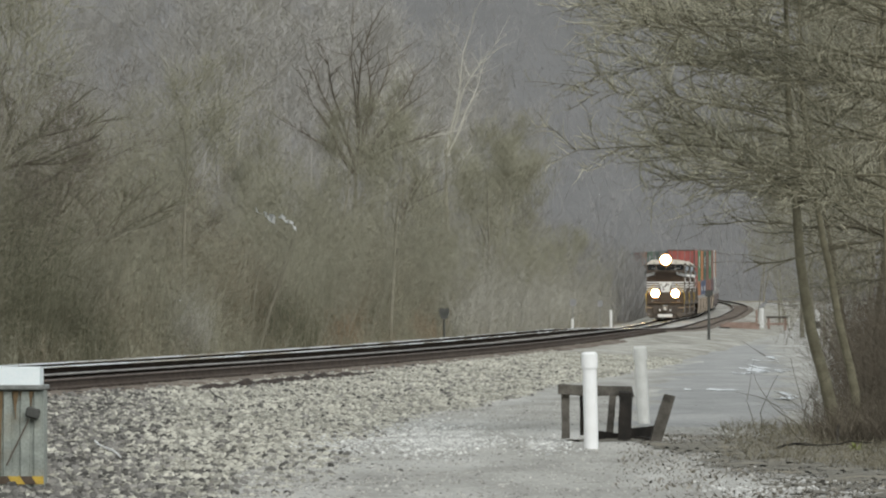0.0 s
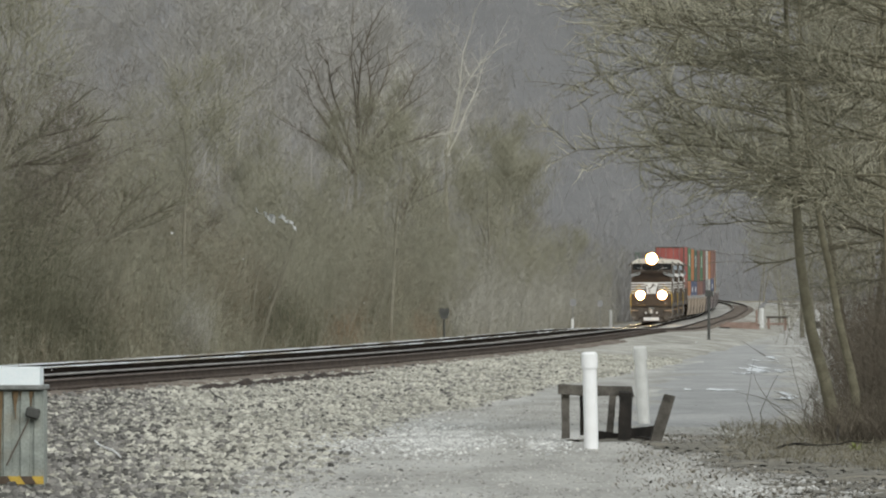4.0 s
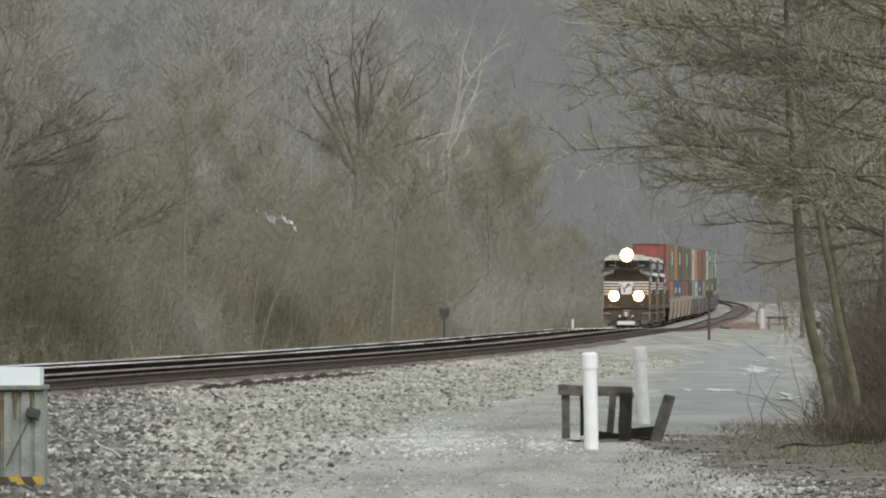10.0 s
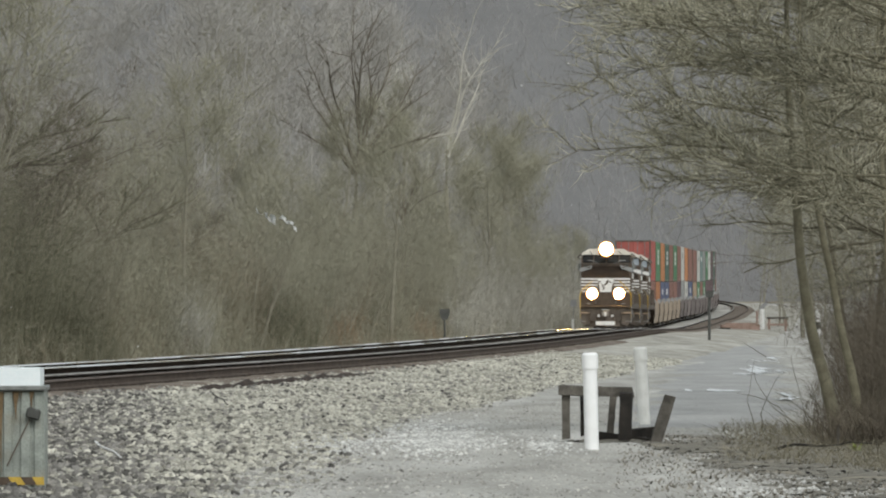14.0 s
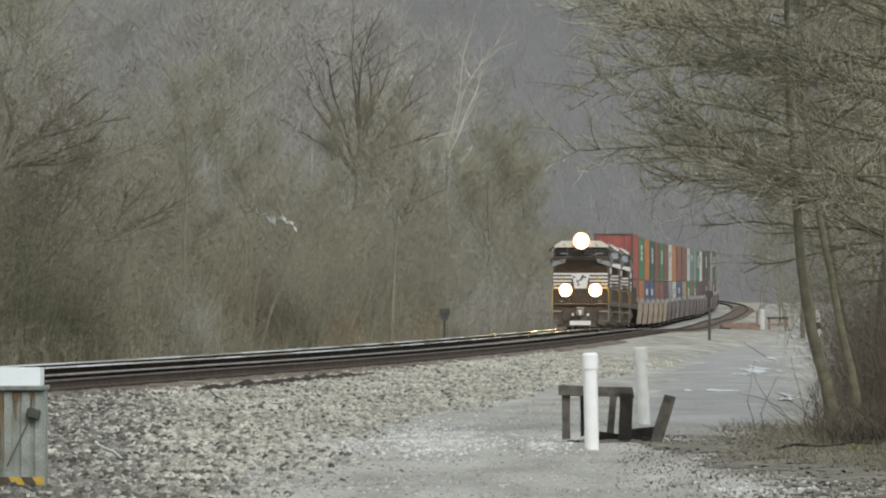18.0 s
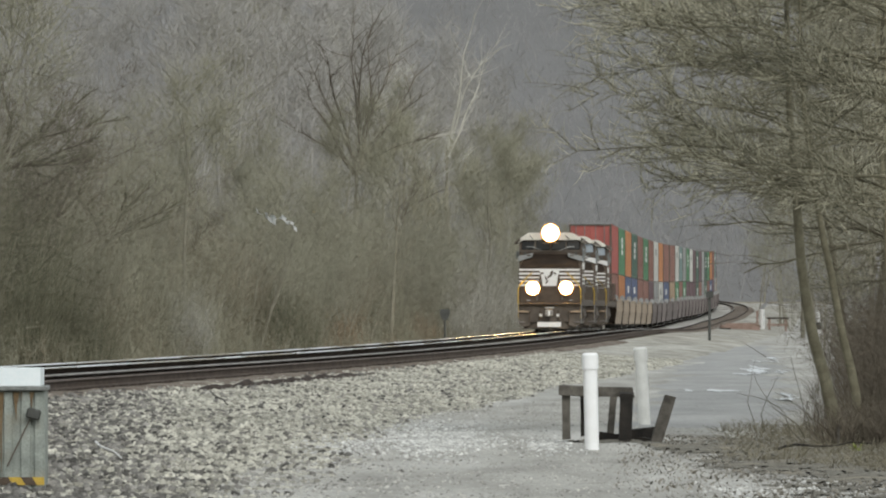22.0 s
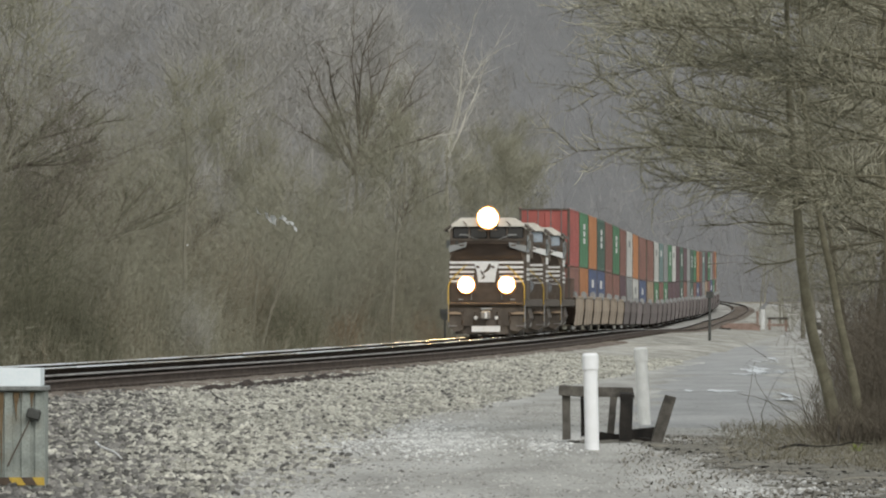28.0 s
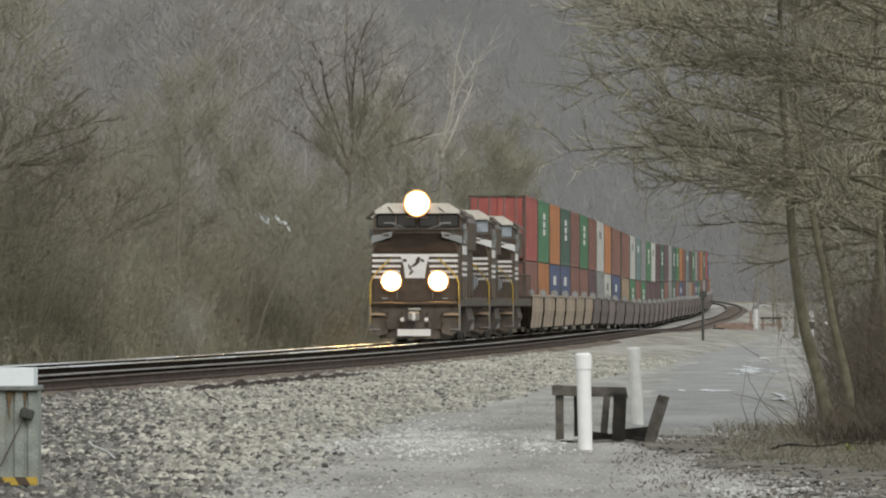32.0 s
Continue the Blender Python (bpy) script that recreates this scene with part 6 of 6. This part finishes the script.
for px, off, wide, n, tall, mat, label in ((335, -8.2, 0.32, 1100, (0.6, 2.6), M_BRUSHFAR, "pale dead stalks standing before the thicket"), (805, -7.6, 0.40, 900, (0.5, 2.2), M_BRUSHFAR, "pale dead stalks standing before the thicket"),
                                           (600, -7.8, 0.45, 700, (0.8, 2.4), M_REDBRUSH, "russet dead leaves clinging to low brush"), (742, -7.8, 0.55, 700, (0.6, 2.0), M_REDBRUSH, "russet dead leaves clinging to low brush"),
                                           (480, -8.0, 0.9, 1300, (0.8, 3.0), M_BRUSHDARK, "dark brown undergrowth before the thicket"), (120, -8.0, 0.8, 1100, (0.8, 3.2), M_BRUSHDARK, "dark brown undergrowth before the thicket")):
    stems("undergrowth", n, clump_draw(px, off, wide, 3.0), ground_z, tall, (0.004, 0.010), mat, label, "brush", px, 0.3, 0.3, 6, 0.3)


def leaf_draw(g, n):
    px = 1090 + 490 * g.random(n) ** 0.7
    Y = 101 - (px - 1090) * 0.015 - 32 * g.random(n) ** 1.4
    keep = Y > 62
    return ((px - 784) / FOCAL * Y)[keep], Y[keep]


stems("dead_leaves", 5200, leaf_draw, lambda X, Y: yard_z(X, Y) + 0.04, (0.02, 0.05), (0.007, 0.018), M_LEAF, "scattered brown dead leaves and bark on the gravel", "leaves", 44, 1.2)


def bramble(px, d, n, spread, seed):
    g = random.Random(seed)
    x, y = seen(px, d)
    t = thing("bramble", Matrix.Translation((x, y, float(ground_z(x, y)))), "arching brown bramble stems at the yard edge", "shrub", "brambles at the yard edge")
    for k in range(n):
        bm = bmesh.new()
        p = Vector((g.gauss(0, spread * 0.3), g.gauss(0, 0.3), -0.03))
        d0 = Vector((g.gauss(0, 0.5), g.gauss(0, 0.3), 1)).normalized()
        r = g.uniform(0.006, 0.013)
        pts, rad = [p], [r]
        for i in range(6):
            p = p + d0 * g.uniform(0.1, 0.28)
            r *= 0.8
            pts.append(p)
            rad.append(r)
            d0 = (d0 + Vector((g.gauss(0, 0.25), g.gauss(0, 0.2), -0.12))).normalized()
        bent(bm, pts, rad, 4)
        part("stem", bm, M_BARK, t)
    return t


for px, d, n, sp, sd in ((1340, 104, 2, 0.2, 1), (1425, 98, 4, 0.6, 2), (1480, 96, 9, 0.8, 3), (1545, 94, 10, 0.9, 4)):
    bramble(px, d, n, sp, sd)

# a branch lying on the ground
x, y = seen(1450, 89)
fb = thing("fallen_branch", Matrix.Translation((x, y, float(yard_z(x, y)))), "dark fallen branch lying on the gravel", "branch")
g = random.Random(8)
p = Vector((-0.55, 0, 0.02))
pts = [p]
for i in range(9):
    p = p + Vector((0.13, g.uniform(-0.06, 0.06), g.uniform(-0.03, 0.05)))
    p.z = max(p.z, 0.015)
    pts.append(p)
bm = bent(bmesh.new(), pts, [0.02 - 0.0015 * i for i in range(10)])
part("stick", bm, M_DARKWOOD, fb)

# ---- littered bank under the roadside trees ----
BX, BD = np.meshgrid(np.arange(1.6, 6.4, 0.05), np.arange(64, 101, 0.25))
bank_mid = np.interp(BX / BD * FOCAL + 784, [1120, 1200, 1300, 1420, 1600], [96, 92, 89, 85, 80])
bank_half = np.interp(BX / BD * FOCAL + 784, [1120, 1200, 1300, 1420, 1600], [0.5, 4, 8, 12, 16])
lump = 1 - np.abs(BD - bank_mid) / bank_half + 0.45 * smooth_noise(BX, BD * 0.4, 1.7, 61) + 0.45 * smooth_noise(BX, BD * 0.35, 6.3, 62)
inside = lump + 0.5 * np.random.default_rng(65).normal(0, 1, BX.shape)
BZ = yard_z(BX, BD) + 0.008 + 0.02 * np.clip(lump, 0, 1.5) + 0.004 * smooth_noise(BX, BD, 5.0, 63)
bi = np.arange(BX.size).reshape(BX.shape)
quads = np.stack([bi[:-1, :-1], bi[:-1, 1:], bi[1:, 1:], bi[1:, :-1]], 2)[inside[:-1, :-1] > -0.1]
bank = new("bank", bulk("bank", np.stack([BX.ravel(), BD.ravel(), BZ.ravel()], 1), quads, M_BANK))
tagged(bank, "brown littered earth bank under the roadside trees", "ground", kind="structure")

# ---- wet lane along the yard ----
LX, LY = np.meshgrid(np.linspace(-1, 1, 12), np.arange(106, 330, 1.5))
LANE = np.stack([(3.9 + 0.042 * (LY - 110) + LX * np.interp(LY, [106, 200, 330], [1.25, 1.45, 1.2]) * (1 + 0.35 * smooth_noise(LY, LX + 3, 0.12, 51) + 0.2 * smooth_noise(LY, LX + 9, 0.45, 52))).ravel(), LY.ravel(), np.zeros(LX.size)], 1)
LANE[:, 2] = yard_z(LANE[:, 0], LANE[:, 1]) + 0.016 - 0.035 * ((np.abs(LX.ravel()) > 0.95) | (LY.ravel() < 107))
li = np.arange(len(LANE)).reshape(LX.shape)
lane = new("lane", bulk("lane", LANE, np.stack([li[:-1, :-1].ravel(), li[:-1, 1:].ravel(), li[1:, 1:].ravel(), li[1:, :-1].ravel()], 1), M_MUD))
tagged(lane, "damp grey wheel-worn lane through the gravel yard", "lane", kind="structure")


# ---- puddles in the wheel tracks, their glare painted in as pale colour ----
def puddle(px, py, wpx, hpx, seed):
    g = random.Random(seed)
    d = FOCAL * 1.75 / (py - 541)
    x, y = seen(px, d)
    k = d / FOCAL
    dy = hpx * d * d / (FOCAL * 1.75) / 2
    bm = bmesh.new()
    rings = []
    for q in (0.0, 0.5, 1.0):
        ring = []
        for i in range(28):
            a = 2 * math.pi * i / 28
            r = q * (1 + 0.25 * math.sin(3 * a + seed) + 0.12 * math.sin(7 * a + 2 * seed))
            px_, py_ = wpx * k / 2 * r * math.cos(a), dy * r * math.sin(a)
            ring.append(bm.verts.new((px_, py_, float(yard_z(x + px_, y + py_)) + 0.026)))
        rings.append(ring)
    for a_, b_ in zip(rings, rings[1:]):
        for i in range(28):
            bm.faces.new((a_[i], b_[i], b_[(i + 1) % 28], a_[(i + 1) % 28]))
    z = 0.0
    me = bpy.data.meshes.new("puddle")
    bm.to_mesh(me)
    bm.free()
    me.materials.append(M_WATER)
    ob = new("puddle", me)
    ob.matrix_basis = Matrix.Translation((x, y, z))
    return tagged(ob, "shallow puddle in the gravel with its glare painted pale", "puddle", "puddles in the yard")


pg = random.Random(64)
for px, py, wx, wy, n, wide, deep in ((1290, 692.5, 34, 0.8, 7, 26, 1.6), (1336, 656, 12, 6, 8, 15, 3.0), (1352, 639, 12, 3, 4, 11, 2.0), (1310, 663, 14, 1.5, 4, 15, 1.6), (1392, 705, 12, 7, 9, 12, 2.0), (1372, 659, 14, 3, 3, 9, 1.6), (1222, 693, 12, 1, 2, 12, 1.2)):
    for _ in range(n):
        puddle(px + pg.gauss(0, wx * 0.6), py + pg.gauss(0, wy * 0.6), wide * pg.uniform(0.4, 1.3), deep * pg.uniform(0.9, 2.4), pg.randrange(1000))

# ---- rust-red crossing box and timber beside the far track ----
x, y = seen(1311, 545)
rb = thing("crossing_box", Matrix.Translation((x, y, float(ground_z(x, y)))), "low rust-red steel trackside box", "trackside box")
bm = bmesh.new()
box(bm, -1.15, 1.25, 0, 1.0, -0.2, 0.72, 0.03)
part("body", bm, M_REDBOX, rb)
for k in range(3):
    bm = bmesh.new()
    box(bm, -1.1 + 0.85 * k, -0.35 + 0.85 * k, -0.03, 0.0, 0.1, 0.62, 0.01)
    part("panel", bm, M_REDBOX, rb)
x, y = seen(1281, 538)
rk = thing("timber_stack", Matrix.Translation((x, y, float(ground_z(x, y)))), "dark stacked old ties beside the track", "timber")
for k in range(3):
    bm = bmesh.new()
    box(bm, -0.5 + 0.12 * k, 0.5 - 0.1 * k, -1.2, 1.2, 0.23 * k - 0.05, 0.23 * k + 0.17, 0.02)
    part("old_tie", bm, M_REDBOX if k == 2 else M_DARKWOOD, rk)


x, y = seen(1375, 560)
fence = thing("plank_barrier", Matrix.Translation((x, y, float(ground_z(x, y)))), "low red-brown plank barrier on short posts", "barrier")
for fx in (-0.62, 0.62):
    bm = bmesh.new()
    box(bm, fx - 0.09, fx + 0.09, -0.09, 0.09, -0.2, 1.0, 0.02)
    part("post", bm, M_REDBOX, fence)
for fz in (0.42, 0.92):
    bm = bmesh.new()
    box(bm, -0.82, 0.82, -0.15, -0.09, fz, fz + 0.16, 0.015)
    part("plank", bm, M_OLDWOOD if fz > 0.5 else M_REDBOX, fence)


def rock(px, d, h, size, seed, label="pale rock showing through the brush"):
    g = random.Random(seed)
    x, y = seen(px, d)
    bm = bmesh.new()
    bmesh.ops.create_icosphere(bm, subdivisions=2, radius=1)
    for v in bm.verts:
        v.co *= 1 + 0.35 * noise.noise(v.co * 1.3 + Vector((seed, 0, 0)))
        v.co = Vector((v.co.x * size, v.co.y * size * 0.7, v.co.z * size * 0.45))
    me = bpy.data.meshes.new("rock")
    bm.to_mesh(me)
    bm.free()
    me.materials.append(M_ROCK)
    ob = new("rock", me)
    z = float(ground_z(x, y)) + h
    ob.matrix_basis = Matrix.Translation((x, y, z)) @ pose(0, 0, 0, 0, 14, g.uniform(0, 90))
    return tagged(ob, label, "rock", "pale rocks of the slope")


rock(940, 390, 0.1, 0.45, 5, "pale boulder beside the ballast")
rock(412, 205, 0.15, 0.2, 6, "pale stone in the brush beside the line")
rock(195, 170, 0.15, 0.15, 7, "pale stone in the brush beside the line")

# ---- small litter ----
def lying_stick(pa, pb, r, mat, label, zf):
    ends = []
    for px, py in (pa, pb):
        d = FOCAL * 1.75 / (py - 541)
        for _ in range(6):
            x, y = seen(px, d)
            z = float(zf(x, y)) + 0.085
            d = FOCAL * (1.75 - z) / (py - 541)
        ends.append(Vector((x, y, z)))
    st = thing("stick", Matrix.Translation(ends[0]), label, "stick")
    v = ends[1] - ends[0]
    side = Vector((v.y, -v.x, 0)).normalized()
    part("rod", bent(bmesh.new(), [v * 0, v * 0.3 + side * 0.03, v * 0.65 - side * 0.03, v], (r, r * 0.95, r * 0.85, r * 0.7)), mat, st)
    return st


def shoulder_z(x, y):
    s = y
    off = x - float(line_x(s))
    k = float(np.interp(s, [50, 70, 110, 160, 250], [3.9, 3.0, 1.75, 1.25, 1.0]))
    o = 6.4 + (off - 6.4) / k if off > 6.4 else off
    return float(bed_z(np.array(x), np.array(y), np.array(o), np.array(s)))


lying_stick((168, 780), (214, 808), 0.012, M_WHITE, "thin bleached stick lying on the ballast", shoulder_z)
lying_stick((372, 690), (402, 715), 0.012, M_DARKWOOD, "thin dark stick lying on the ballast", shoulder_z)
x, y = seen(1482, 92)
stub = thing("stake", Matrix.Translation((x, y, float(yard_z(x, y)))), "short pale broken stake in the litter", "stake")
part("stake_wood", timber(bmesh.new(), (0, 0, -0.05), (0.01, 0, 0.27), 0.035, 0.035, 9), M_OLDWOOD, stub)
x, y = seen(1515, 88)
gp = thing("green_plant", Matrix.Translation((x, y, float(yard_z(x, y)))), "small yellow-green plant sprouting in the litter", "plant")
g = random.Random(12)
for k in range(14):
    a = g.uniform(0, 6.28)
    q = Vector((math.cos(a) * g.uniform(0.05, 0.2), math.sin(a) * g.uniform(0.05, 0.2), g.uniform(0.05, 0.14)))
    bm = bmesh.new()
    w = Vector((-q.y, q.x, 0)).normalized() * 0.02
    vs = [bm.verts.new(v) for v in (Vector((0, 0, 0)), q * 0.5 + w, q, q * 0.5 - w)]
    bm.faces.new(vs)
    part("leaf", bm, M_GREEN, gp)


# ---- snow flurry: single flakes that drift down across the view ----
fg = random.Random(91)
bm = bmesh.new()
bmesh.ops.create_icosphere(bm, subdivisions=1, radius=0.5)
for v in bm.verts:
    v.co *= fg.uniform(0.6, 1.2)
FLAKE = bpy.data.meshes.new("snowflake")
bm.to_mesh(FLAKE)
bm.free()
FLAKE.materials.append(M_SHEET)
FLAKES = []
for k in range(130):
    d = fg.uniform(14, 60)
    t_mid = -1 + 34 * (k + fg.random()) / 130
    px, py = fg.uniform(0, 1568), fg.uniform(50, 600)
    x, z = (px - 784) / FOCAL * d, 1.75 + (541 - py) / FOCAL * d
    fall, drift = fg.uniform(0.7, 1.2), fg.uniform(-0.5, -0.1)
    ob = new("snowflake", FLAKE)
    ob.scale = (fg.uniform(0.004, 0.009),) * 3
    tagged(ob, "single white snowflake drifting down in the air", "snowflake", "falling snowflakes")
    FLAKES.append((ob, x, d, z, t_mid, fall, drift))

motions()
